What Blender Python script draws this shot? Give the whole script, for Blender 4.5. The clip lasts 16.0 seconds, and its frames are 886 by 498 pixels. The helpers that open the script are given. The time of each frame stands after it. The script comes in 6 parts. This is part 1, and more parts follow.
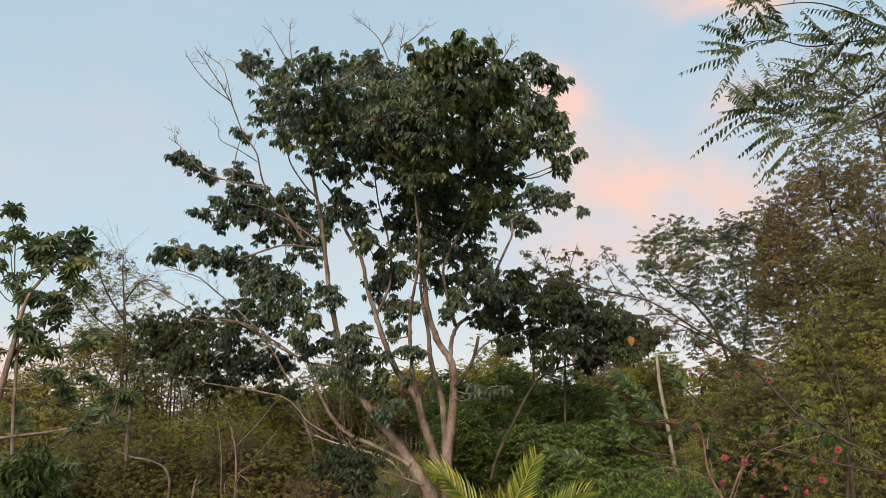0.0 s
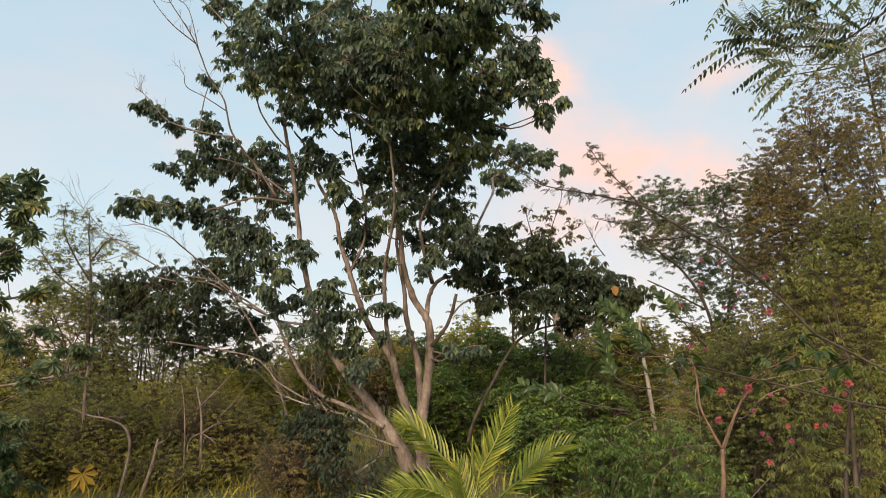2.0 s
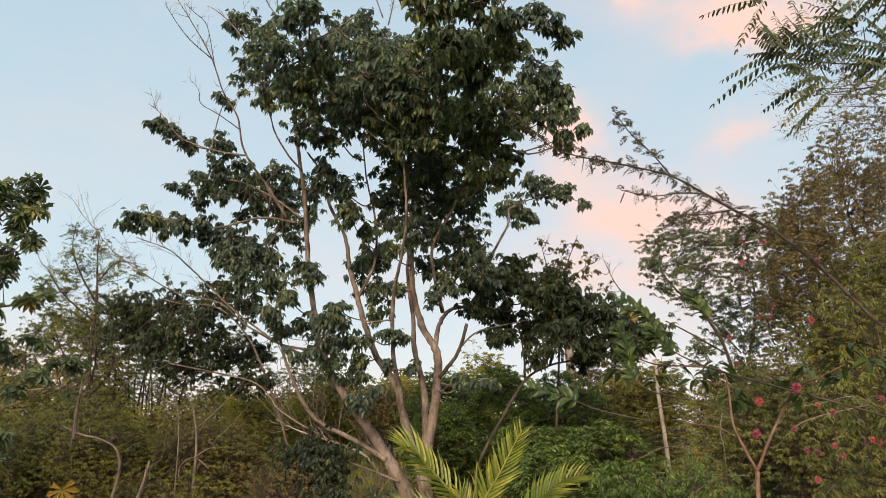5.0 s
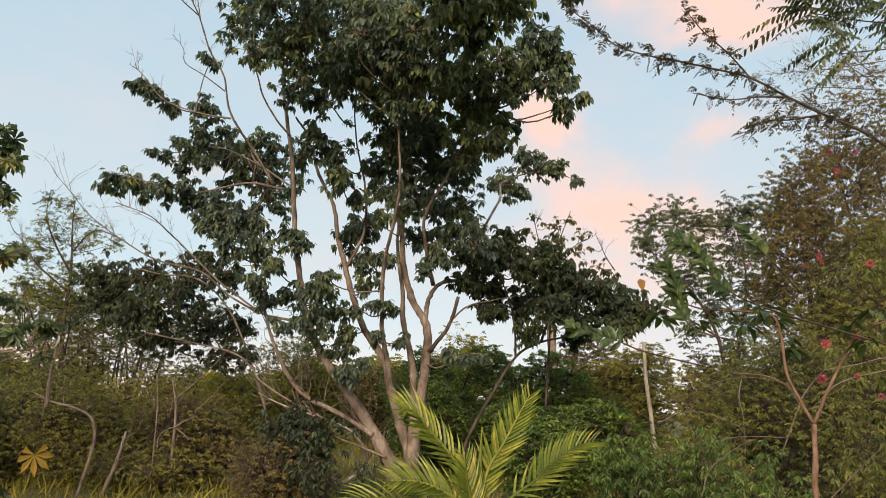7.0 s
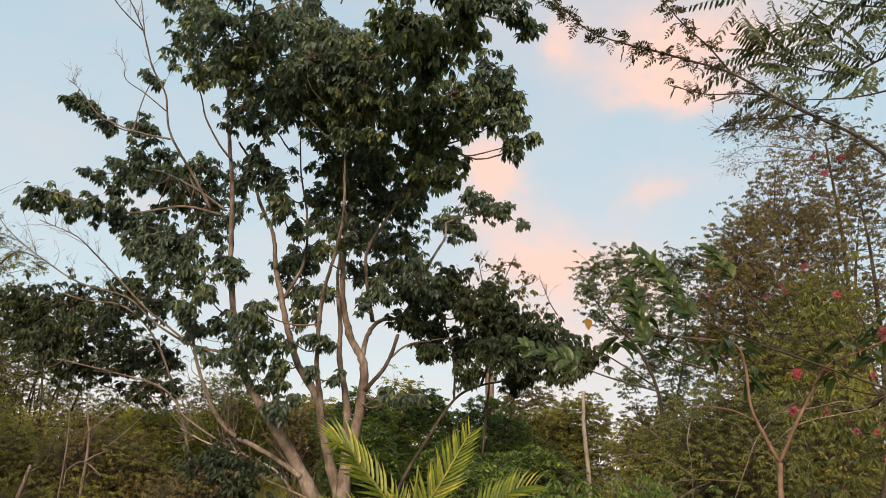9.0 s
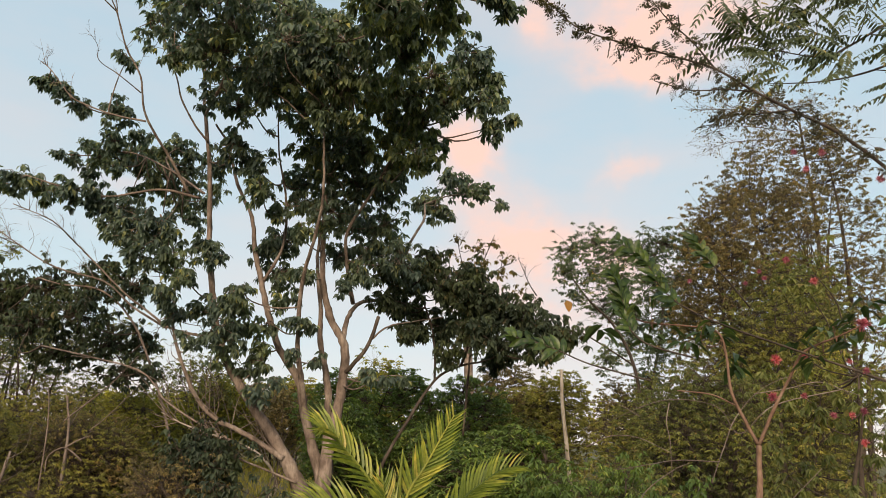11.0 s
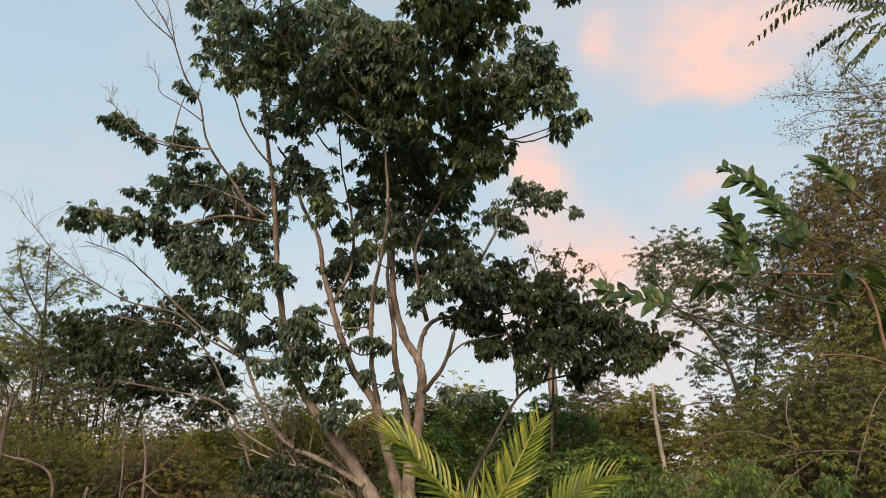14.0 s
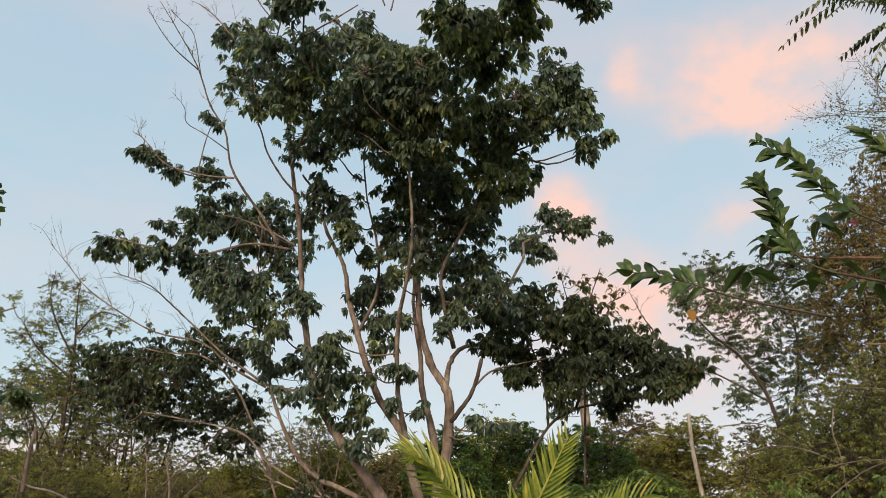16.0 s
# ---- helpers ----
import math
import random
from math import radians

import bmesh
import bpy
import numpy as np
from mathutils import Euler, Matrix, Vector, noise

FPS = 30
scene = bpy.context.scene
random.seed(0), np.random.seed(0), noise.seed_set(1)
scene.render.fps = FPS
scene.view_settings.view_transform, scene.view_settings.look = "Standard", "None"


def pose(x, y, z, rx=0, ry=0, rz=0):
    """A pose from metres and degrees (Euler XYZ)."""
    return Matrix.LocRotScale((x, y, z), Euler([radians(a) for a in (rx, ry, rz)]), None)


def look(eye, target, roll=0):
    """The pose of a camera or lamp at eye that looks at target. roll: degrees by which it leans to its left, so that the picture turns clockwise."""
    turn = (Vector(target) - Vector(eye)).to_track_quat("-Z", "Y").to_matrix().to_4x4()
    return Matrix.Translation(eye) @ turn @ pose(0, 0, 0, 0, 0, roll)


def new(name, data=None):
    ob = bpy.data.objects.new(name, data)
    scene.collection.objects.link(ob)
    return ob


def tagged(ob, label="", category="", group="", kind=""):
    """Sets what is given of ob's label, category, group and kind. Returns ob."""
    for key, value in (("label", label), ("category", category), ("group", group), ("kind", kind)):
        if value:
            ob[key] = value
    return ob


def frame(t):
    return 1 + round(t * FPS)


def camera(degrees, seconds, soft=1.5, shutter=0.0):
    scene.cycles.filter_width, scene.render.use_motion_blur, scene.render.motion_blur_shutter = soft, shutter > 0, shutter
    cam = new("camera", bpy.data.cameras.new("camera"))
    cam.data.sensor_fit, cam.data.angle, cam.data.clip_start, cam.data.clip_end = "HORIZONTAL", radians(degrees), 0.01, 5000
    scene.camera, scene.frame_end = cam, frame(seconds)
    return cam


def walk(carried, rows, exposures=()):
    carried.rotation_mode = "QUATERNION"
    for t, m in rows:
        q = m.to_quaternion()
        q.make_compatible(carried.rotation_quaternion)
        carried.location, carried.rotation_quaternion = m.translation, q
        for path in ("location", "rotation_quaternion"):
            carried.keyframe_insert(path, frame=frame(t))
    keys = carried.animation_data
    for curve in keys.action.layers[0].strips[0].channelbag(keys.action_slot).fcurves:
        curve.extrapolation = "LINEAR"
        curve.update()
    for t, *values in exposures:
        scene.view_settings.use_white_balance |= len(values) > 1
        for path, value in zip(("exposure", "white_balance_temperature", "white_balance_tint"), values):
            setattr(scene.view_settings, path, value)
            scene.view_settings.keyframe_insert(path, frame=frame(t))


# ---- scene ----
cam = camera(59.0, 16.0, 0.7)
PATH = [
    (0, (-0.019, 0.0, 1.614), (-0.01, 1.933, 2.128), -1.9),
    (0.5, (-0.039, 0.168, 1.582), (-0.009, 2.1, 2.097), -2.7),
    (1, (0.004, 0.341, 1.511), (0.054, 2.275, 2.02), -2.9),
    (1.5, (0.062, 0.505, 1.439), (0.116, 2.445, 1.922), -1.9),
    (2, (0.08, 0.635, 1.407), (0.13, 2.582, 1.86), -1.7),
    (2.5, (0.084, 0.734, 1.398), (0.12, 2.673, 1.885), -0.9),
    (3, (0.118, 0.823, 1.38), (0.133, 2.742, 1.943), -0.4),
    (3.2, (0.144, 0.857, 1.366), (0.151, 2.77, 1.949), -0.4),
    (5.3, (0.129, 1.167, 1.185), (0.135, 3.088, 1.742), 0.9),
    (5.5, (0.101, 1.212, 1.166), (0.102, 3.14, 1.698), 1.0),
    (6, (0.036, 1.328, 1.122), (0.042, 3.264, 1.624), 1.1),
    (6.5, (-0.025, 1.445, 1.083), (0.001, 3.376, 1.604), 1.6),
    (7, (-0.086, 1.563, 1.048), (-0.015, 3.488, 1.588), 1.4),
    (7.5, (-0.125, 1.68, 1.018), (0.001, 3.594, 1.585), 0.6),
    (8, (-0.122, 1.783, 0.999), (0.015, 3.689, 1.589), 1.0),
    (8.5, (-0.095, 1.863, 0.988), (0.063, 3.746, 1.642), 2.2),
    (9, (-0.073, 1.917, 0.982), (0.138, 3.793, 1.642), 2.8),
    (9.2, (-0.069, 1.932, 0.981), (0.171, 3.809, 1.627), 2.8),
    (11.3, (-0.127, 1.871, 1.037), (0.146, 3.756, 1.647), 1.8),
    (11.5, (-0.124, 1.878, 1.051), (0.134, 3.758, 1.684), 1.5),
    (12, (-0.104, 1.929, 1.061), (0.102, 3.792, 1.76), 1.0),
    (12.5, (-0.084, 2.024, 1.043), (0.094, 3.877, 1.774), 0.1),
    (13, (-0.065, 2.161, 1.007), (0.093, 4.012, 1.749), -0.4),
    (13.5, (-0.039, 2.324, 0.962), (0.1, 4.191, 1.666), -0.5),
    (14, (-0.012, 2.476, 0.92), (0.067, 4.355, 1.6), -0.0),
    (14.5, (0.005, 2.588, 0.886), (0.036, 4.473, 1.553), -0.1),
    (15, (0.025, 2.654, 0.856), (0.053, 4.547, 1.499), 0.3),
    (15.5, (0.046, 2.683, 0.834), (0.051, 4.566, 1.509), 0.3),
    (16, (0.05, 2.694, 0.824), (0.052, 4.541, 1.592), 0.1),
]
walk(cam, [(t, look(eye, target, roll)) for t, eye, target, roll in PATH], [(0.0, 0.02, 6500, 10), (1.0, 0.07, 6600, 10.3), (2.0, 0.20, 6680, 10.6), (2.6, 0.20, 6720, 10.8), (3.1, 0.15, 6730, 11), (6.0, 0.17, 6760, 11), (7.5, 0.18, 6800, 11), (9.0, 0.13, 6850, 11.5), (11.5, 0.13, 6800, 11), (13.0, 0.04, 6650, 10.6), (14.5, 0.06, 6580, 10.5), (16.0, 0.04, 6550, 10)])

# ---- world and light: clear dusk sky with pink clouds, soft warm glow from behind the camera ----
SUN_ELEVATION, SUN_TURN = radians(20), radians(195)
world = bpy.data.worlds.new("dusk_sky")
scene.world = world
world.use_nodes = True
wn, wl = world.node_tree.nodes, world.node_tree.links
wn.clear()


def wnode(kind, **props):
    n = wn.new(kind)
    for k, v in props.items():
        if k == "operation":
            n.operation = v
        elif k == "blend_type":
            n.blend_type = v
    return n


def wmath(op, a, b=None, c=None):
    n = wnode("ShaderNodeMath", operation=op)
    for i, v in enumerate((a, b, c)):
        if v is None:
            continue
        if isinstance(v, (int, float)):
            n.inputs[i].default_value = v
        else:
            wl.new(v, n.inputs[i])
    return n.outputs[0]


def wdot(vec, const):
    n = wnode("ShaderNodeVectorMath", operation="DOT_PRODUCT")
    wl.new(vec, n.inputs[0])
    n.inputs[1].default_value = const
    return n.outputs["Value"]


def wmix(fac, a, b, blend="MIX"):
    n = wn.new("ShaderNodeMix")
    n.data_type, n.blend_type = "RGBA", blend
    for sock, v in ((n.inputs[0], fac), (n.inputs[6], a), (n.inputs[7], b)):
        if isinstance(v, (int, float)):
            sock.default_value = v
        elif isinstance(v, tuple):
            sock.default_value = (*v, 1)
        else:
            wl.new(v, sock)
    return n.outputs[2]


coord = wn.new("ShaderNodeTexCoord").outputs["Generated"]
sky = wn.new("ShaderNodeTexSky")
sky.sky_type, sky.sun_disc = "NISHITA", False
sky.sun_elevation, sky.sun_rotation = SUN_ELEVATION, SUN_TURN
sky.air_density, sky.dust_density, sky.ozone_density = 1.0, 0.6, 1.5
sep = wn.new("ShaderNodeSeparateXYZ")
wl.new(coord, sep.inputs[0])
ramp = wn.new("ShaderNodeValToRGB")
for pos, col in ((0.0, (0.92, 0.76, 0.64)), (0.09, (0.87, 0.84, 0.82)), (0.20, (0.655, 0.80, 0.865)), (0.38, (0.55, 0.73, 0.84)), (0.62, (0.50, 0.66, 0.79))):
    e = ramp.color_ramp.elements.new(pos)
    e.color = (*col, 1)
ramp.color_ramp.elements.remove(ramp.color_ramp.elements[-1])
ramp.color_ramp.elements.remove(ramp.color_ramp.elements[0])
wl.new(sep.outputs["Z"], ramp.inputs[0])
faint = wnode("ShaderNodeVectorMath", operation="SCALE")
wl.new(sky.outputs[0], faint.inputs[0])
faint.inputs["Scale"].default_value = 0.09
base_sky = wmix(0.85, faint.outputs[0], ramp.outputs[0])


def wnoise(scale, detail, rough, stretch=(1, 1, 1)):
    m = wn.new("ShaderNodeMapping")
    m.inputs["Scale"].default_value = stretch
    wl.new(coord, m.inputs["Vector"])
    n = wn.new("ShaderNodeTexNoise")
    n.inputs["Scale"].default_value, n.inputs["Detail"].default_value, n.inputs["Roughness"].default_value = scale, detail, rough
    wl.new(m.outputs[0], n.inputs["Vector"])
    return n


warp = wnoise(7.0, 4.0, 0.55)
shift = wnode("ShaderNodeVectorMath", operation="SUBTRACT")
wl.new(warp.outputs["Color"], shift.inputs[0])
shift.inputs[1].default_value = (0.5, 0.5, 0.5)
bend = wnode("ShaderNodeVectorMath", operation="MULTIPLY_ADD")
wl.new(shift.outputs[0], bend.inputs[0])
bend.inputs[1].default_value = (0.13, 0.13, 0.13)
wl.new(coord, bend.inputs[2])
bent = bend.outputs[0]
# each cloud: middle, along, across, half length, half width, amount
CLOUDS = [
    ((0.359, 0.758, 0.544), (0.924, -0.370, -0.094), (0.130, 0.537, -0.834), 0.132, 0.054, 1.10),
    ((0.339, 0.794, 0.505), (0.934, -0.348, -0.080), (0.112, 0.499, -0.859), 0.055, 0.027, 0.80),
    ((0.214, 0.790, 0.575), (0.824, 0.171, -0.541), (-0.525, 0.589, -0.614), 0.025, 0.025, 0.60),
    ((0.155, 0.885, 0.438), (0.908, 0.047, -0.415), (-0.388, 0.462, -0.797), 0.053, 0.030, 0.85),
    ((0.338, 0.855, 0.394), (0.675, -0.511, 0.532), (0.656, 0.086, -0.750), 0.043, 0.017, 0.70),
    ((0.286, 0.909, 0.303), (0.957, -0.287, -0.043), (0.048, 0.302, -0.952), 0.121, 0.032, 0.58),
    ((0.174, 0.907, 0.383), (0.717, 0.150, -0.680), (-0.675, 0.393, -0.625), 0.094, 0.043, 0.60),
    ((0.232, 0.944, 0.235), (0.970, -0.243, 0.019), (0.075, 0.223, -0.972), 0.094, 0.025, 0.35),
    ((-0.261, 0.903, 0.342), (0.960, 0.207, 0.186), (0.098, 0.378, -0.921), 0.038, 0.016, 0.30),
    ((0.312, 0.917, 0.250), (0.948, -0.318, -0.016), (0.064, 0.242, -0.968), 0.192, 0.094, 0.38),
    ((-0.460, 0.881, 0.113), (0.888, 0.452, 0.089), (0.027, 0.141, -0.990), 0.100, 0.029, 0.70),
]
total = 0.0
for mid, along, across, half_l, half_w, amount in CLOUDS:
    a = wmath("DIVIDE", wdot(bent, along), half_l)
    b = wmath("DIVIDE", wdot(bent, across), half_w)
    d = wmath("ADD", wmath("MULTIPLY", a, a), wmath("MULTIPLY", b, b))
    # middle of the cloud: along and across vanish there, so only the far side of the sky must be kept out
    d = wmath("ADD", d, wmath("MULTIPLY", wmath("LESS_THAN", wdot(bent, mid), 0.0), 50.0))
    g = wmath("MULTIPLY", wmath("EXPONENT", wmath("MULTIPLY", wmath("POWER", d, 1.3), -1.0)), amount)
    total = wmath("ADD", g, total)
puff = wnoise(9.0, 6.0, 0.6, (1, 1, 1.6))
body = wmath("MULTIPLY", total, wmath("MULTIPLY_ADD", puff.outputs["Fac"], 2.6, -0.5))
veil = wnoise(3.0, 5.0, 0.55, (0.8, 0.8, 2.2))
thin = wmath("MULTIPLY", wmath("MAXIMUM", wmath("SUBTRACT", veil.outputs["Fac"], 0.44), 0.0), 0.95)
fac = wmath("MINIMUM", wmath("ADD", body, thin), 0.96)
clouded = wmix(fac, base_sky, (0.97, 0.66, 0.57))
out = wn.new("ShaderNodeOutputWorld")
bg = wn.new("ShaderNodeBackground")
bg.inputs["Strength"].default_value = 1.0
wl.new(clouded, bg.inputs["Color"])
wl.new(bg.outputs[0], out.inputs["Surface"])

sun_data = bpy.data.lights.new("sun", "SUN")
sun_data.energy, sun_data.angle, sun_data.color = 4.6, radians(30), (1.0, 0.82, 0.62)
sun = new("sun", sun_data)
sun.matrix_world = look((-7.5, -14, 13.5), (0, 14, 3))


# ---- materials ----
def shader(name):
    m = bpy.data.materials.new(name)
    m.use_nodes = True
    nt = m.node_tree
    return m, nt, nt.nodes["Principled BSDF"], nt.nodes["Material Output"]


def nz(nt, scale, detail=4.0, stretch=None, rough=0.55):
    tc = nt.nodes.new("ShaderNodeTexCoord")
    n = nt.nodes.new("ShaderNodeTexNoise")
    n.inputs["Scale"].default_value, n.inputs["Detail"].default_value, n.inputs["Roughness"].default_value = scale, detail, rough
    if stretch:
        mp = nt.nodes.new("ShaderNodeMapping")
        mp.inputs["Scale"].default_value = stretch
        nt.links.new(tc.outputs["Object"], mp.inputs["Vector"])
        nt.links.new(mp.outputs[0], n.inputs["Vector"])
    else:
        nt.links.new(tc.outputs["Object"], n.inputs["Vector"])
    return n.outputs["Fac"]


def ramp_of(nt, fac, stops):
    r = nt.nodes.new("ShaderNodeValToRGB")
    els = r.color_ramp.elements
    while len(els) < len(stops):
        els.new(0.5)
    for e, (p, c) in zip(els, stops):
        e.position, e.color = p, (*c, 1)
    nt.links.new(fac, r.inputs[0])
    return r.outputs[0]


def mixed(nt, fac, a, b, blend="MIX"):
    n = nt.nodes.new("ShaderNodeMix")
    n.data_type, n.blend_type = "RGBA", blend
    for sock, v in ((n.inputs[0], fac), (n.inputs[6], a), (n.inputs[7], b)):
        if isinstance(v, (int, float)):
            sock.default_value = v
        elif isinstance(v, tuple):
            sock.default_value = (*v, 1)
        else:
            nt.links.new(v, sock)
    return n.outputs[2]


def leaf_material(name, dark, mid, light, odd=None, gloss=0.5, thin=0.3, patch=1.3, sheen=0.3, through_tint=(1.25, 1.28, 0.55)):
    """Leaf blades: colour by leaf, by patches of the crown (leaf tone plus painted light and shade) and by veins; a
    little light comes through.
    """
    m, nt, bsdf, out_node = shader(name)
    geo, info = nt.nodes.new("ShaderNodeNewGeometry"), nt.nodes.new("ShaderNodeObjectInfo")
    add = nt.nodes.new("ShaderNodeMath")
    add.operation = "ADD"
    nt.links.new(geo.outputs["Random Per Island"], add.inputs[0])
    nt.links.new(info.outputs["Random"], add.inputs[1])
    wrap = nt.nodes.new("ShaderNodeMath")
    wrap.operation = "FRACT"
    nt.links.new(add.outputs[0], wrap.inputs[0])
    stops = [(0.0, dark), (0.55, mid), (0.93, light)]
    if odd:
        stops.append((0.985, odd))
    col = ramp_of(nt, wrap.outputs[0], stops)
    # uneven leaf tone, its contrast widened to paint in lit clumps and shaded hollows
    big = ramp_of(nt, nz(nt, patch, 3.0), [(0.34, (0.62, 0.66, 0.74)), (0.5, (1.0, 1.0, 1.0)), (0.68, (1.45, 1.34, 1.0))])
    col = mixed(nt, 1.0, col, big, "MULTIPLY")
    fine = ramp_of(nt, nz(nt, 60.0, 2.0), [(0.3, (0.85, 0.86, 0.85)), (0.7, (1.1, 1.1, 1.08))])
    col = mixed(nt, 1.0, col, fine, "MULTIPLY")
    nt.links.new(col, bsdf.inputs["Base Color"])
    bsdf.inputs["Roughness"].default_value = gloss
    bsdf.inputs["Specular IOR Level"].default_value = sheen
    tr = nt.nodes.new("ShaderNodeBsdfTranslucent")
    warm = mixed(nt, 1.0, col, through_tint, "MULTIPLY")
    nt.links.new(warm, tr.inputs["Color"])
    ms = nt.nodes.new("ShaderNodeMixShader")
    ms.inputs[0].default_value = thin
    nt.links.new(bsdf.outputs[0], ms.inputs[1])
    nt.links.new(tr.outputs[0], ms.inputs[2])
    nt.links.new(ms.outputs[0], out_node.inputs["Surface"])
    return m


def bark_material(name, dark, mid, light, scale=6.0, bump=0.5):
    """Bark: pale and dark patches, rings and fine cracks."""
    m, nt, bsdf, _ = shader(name)
    patches = ramp_of(nt, nz(nt, scale * 0.45, 5.0), [(0.3, dark), (0.5, mid), (0.72, light)])
    streaks = ramp_of(nt, nz(nt, scale * 3, 5.0, (1, 1, 0.25), 0.65), [(0.35, (0.6, 0.58, 0.56)), (0.62, (1.12, 1.1, 1.08))])
    col = mixed(nt, 1.0, patches, streaks, "MULTIPLY")
    nt.links.new(col, bsdf.inputs["Base Color"])
    bsdf.inputs["Roughness"].default_value = 0.88
    bsdf.inputs["Specular IOR Level"].default_value = 0.2
    b = nt.nodes.new("ShaderNodeBump")
    b.inputs["Strength"].default_value, b.inputs["Distance"].default_value = bump, 0.02
    nt.links.new(nz(nt, scale * 5, 6.0, (1, 1, 0.4), 0.7), b.inputs["Height"])
    nt.links.new(b.outputs[0], bsdf.inputs["Normal"])
    return m


def soil_material():
    m, nt, bsdf, _ = shader("ground_litter")
    a = ramp_of(nt, nz(nt, 0.6, 6.0), [(0.3, (0.075, 0.08, 0.03)), (0.5, (0.11, 0.11, 0.045)), (0.7, (0.15, 0.12, 0.07))])
    f = ramp_of(nt, nz(nt, 22.0, 6.0, None, 0.7), [(0.3, (0.5, 0.5, 0.5)), (0.7, (1.3, 1.25, 1.2))])
    nt.links.new(mixed(nt, 1.0, a, f, "MULTIPLY"), bsdf.inputs["Base Color"])
    bsdf.inputs["Roughness"].default_value = 0.95
    b = nt.nodes.new("ShaderNodeBump")
    b.inputs["Strength"].default_value, b.inputs["Distance"].default_value = 0.8, 0.08
    nt.links.new(nz(nt, 14.0, 6.0), b.inputs["Height"])
    nt.links.new(b.outputs[0], bsdf.inputs["Normal"])
    return m


BROAD = leaf_material("broad_leaf", (0.073, 0.102, 0.083), (0.102, 0.139, 0.104), (0.152, 0.193, 0.122), (0.270, 0.272, 0.110), 0.45, 0.46, 1.3, 0.5, (1.12, 1.2, 0.82))
DARK = leaf_material("dark_leaf", (0.040, 0.054, 0.034), (0.056, 0.075, 0.043), (0.082, 0.104, 0.052), (0.130, 0.108, 0.058), 0.6, 0.34, 1.3, 0.3, (1.15, 1.22, 0.75))
FINE = leaf_material("fine_leaf", (0.100, 0.116, 0.038), (0.155, 0.170, 0.055), (0.220, 0.226, 0.076), (0.262, 0.205, 0.075), 0.55, 0.42)
LUSH = leaf_material("lush_leaf", (0.072, 0.116, 0.034), (0.112, 0.172, 0.048), (0.185, 0.255, 0.072), (0.250, 0.275, 0.070), 0.42, 0.40)
OLIVE = leaf_material("olive_leaf", (0.158, 0.158, 0.046), (0.235, 0.228, 0.066), (0.315, 0.292, 0.094), (0.360, 0.275, 0.105), 0.6, 0.45)
BROWN = leaf_material("brown_leaf", (0.112, 0.092, 0.042), (0.176, 0.142, 0.064), (0.245, 0.192, 0.094), (0.285, 0.172, 0.082), 0.6, 0.38)
LIME = leaf_material("lime_leaf", (0.162, 0.166, 0.025), (0.238, 0.234, 0.040), (0.324, 0.302, 0.061), (0.367, 0.302, 0.065), 0.55, 0.4)
PALM = leaf_material("palm_leaflet", (0.115, 0.155, 0.032), (0.200, 0.240, 0.050), (0.335, 0.340, 0.080), (0.46, 0.37, 0.10), 0.4, 0.45, 2.5)
NEAR = leaf_material("glossy_leaf", (0.026, 0.046, 0.016), (0.042, 0.070, 0.023), (0.070, 0.106, 0.032), (0.10, 0.125, 0.038), 0.38, 0.3, 4.0)
YELLOW = leaf_material("yellow_leaf", (0.26, 0.16, 0.03), (0.36, 0.23, 0.04), (0.43, 0.29, 0.06), None, 0.55, 0.4)
ORANGE = leaf_material("orange_leaf", (0.22, 0.10, 0.03), (0.28, 0.13, 0.035), (0.32, 0.16, 0.04), None, 0.6, 0.4)
GREY = leaf_material("grey_green_leaf", (0.080, 0.112, 0.062), (0.122, 0.158, 0.090), (0.178, 0.212, 0.125), (0.300, 0.230, 0.070), 0.55, 0.45, 1.3, 0.3, (1.1, 1.2, 0.8))
# broad leaf, slightly lighter and yellower, for one group of crown clumps
BROAD_YELLOWISH = leaf_material("yellowish_broad_leaf", (0.080, 0.108, 0.074), (0.118, 0.150, 0.086), (0.195, 0.222, 0.098), (0.320, 0.300, 0.105), 0.45, 0.5, 1.3, 0.5, (1.15, 1.22, 0.75))
PINNA = leaf_material("pinnate_leaf", (0.050, 0.066, 0.034), (0.078, 0.098, 0.048), (0.120, 0.140, 0.068), (0.200, 0.160, 0.060), 0.5, 0.3, 3.0)
PETAL = leaf_material("pink_stamen", (0.33, 0.050, 0.105), (0.43, 0.095, 0.155), (0.56, 0.240, 0.285), None, 0.6, 0.35, 9.0)
BARK = bark_material("pinkish_bark", (0.092, 0.071, 0.058), (0.188, 0.145, 0.120), (0.310, 0.255, 0.215), 7.0, 0.9)
BARK_DARK = bark_material("dark_bark", (0.04, 0.03, 0.024), (0.075, 0.058, 0.046), (0.13, 0.105, 0.088), 7.0)
BARK_PALE = bark_material("pale_bark", (0.22, 0.185, 0.145), (0.37, 0.32, 0.265), (0.52, 0.47, 0.41), 6.0)
BARK_RED = bark_material("reddish_bark", (0.11, 0.06, 0.04), (0.19, 0.115, 0.08), (0.28, 0.19, 0.14), 12.0)
GRASS = leaf_material("tall_grass", (0.161, 0.153, 0.031), (0.241, 0.218, 0.049), (0.333, 0.283, 0.069), (0.414, 0.316, 0.110), 0.65, 0.42, 0.5)
TINY = leaf_material("tiny_leaflet", (0.045, 0.045, 0.03), (0.07, 0.065, 0.04), (0.10, 0.085, 0.055), (0.14, 0.08, 0.07), 0.55, 0.25, 6.0)
SOIL = soil_material()

# ---- mesh helpers ----
ORIGIN = {}


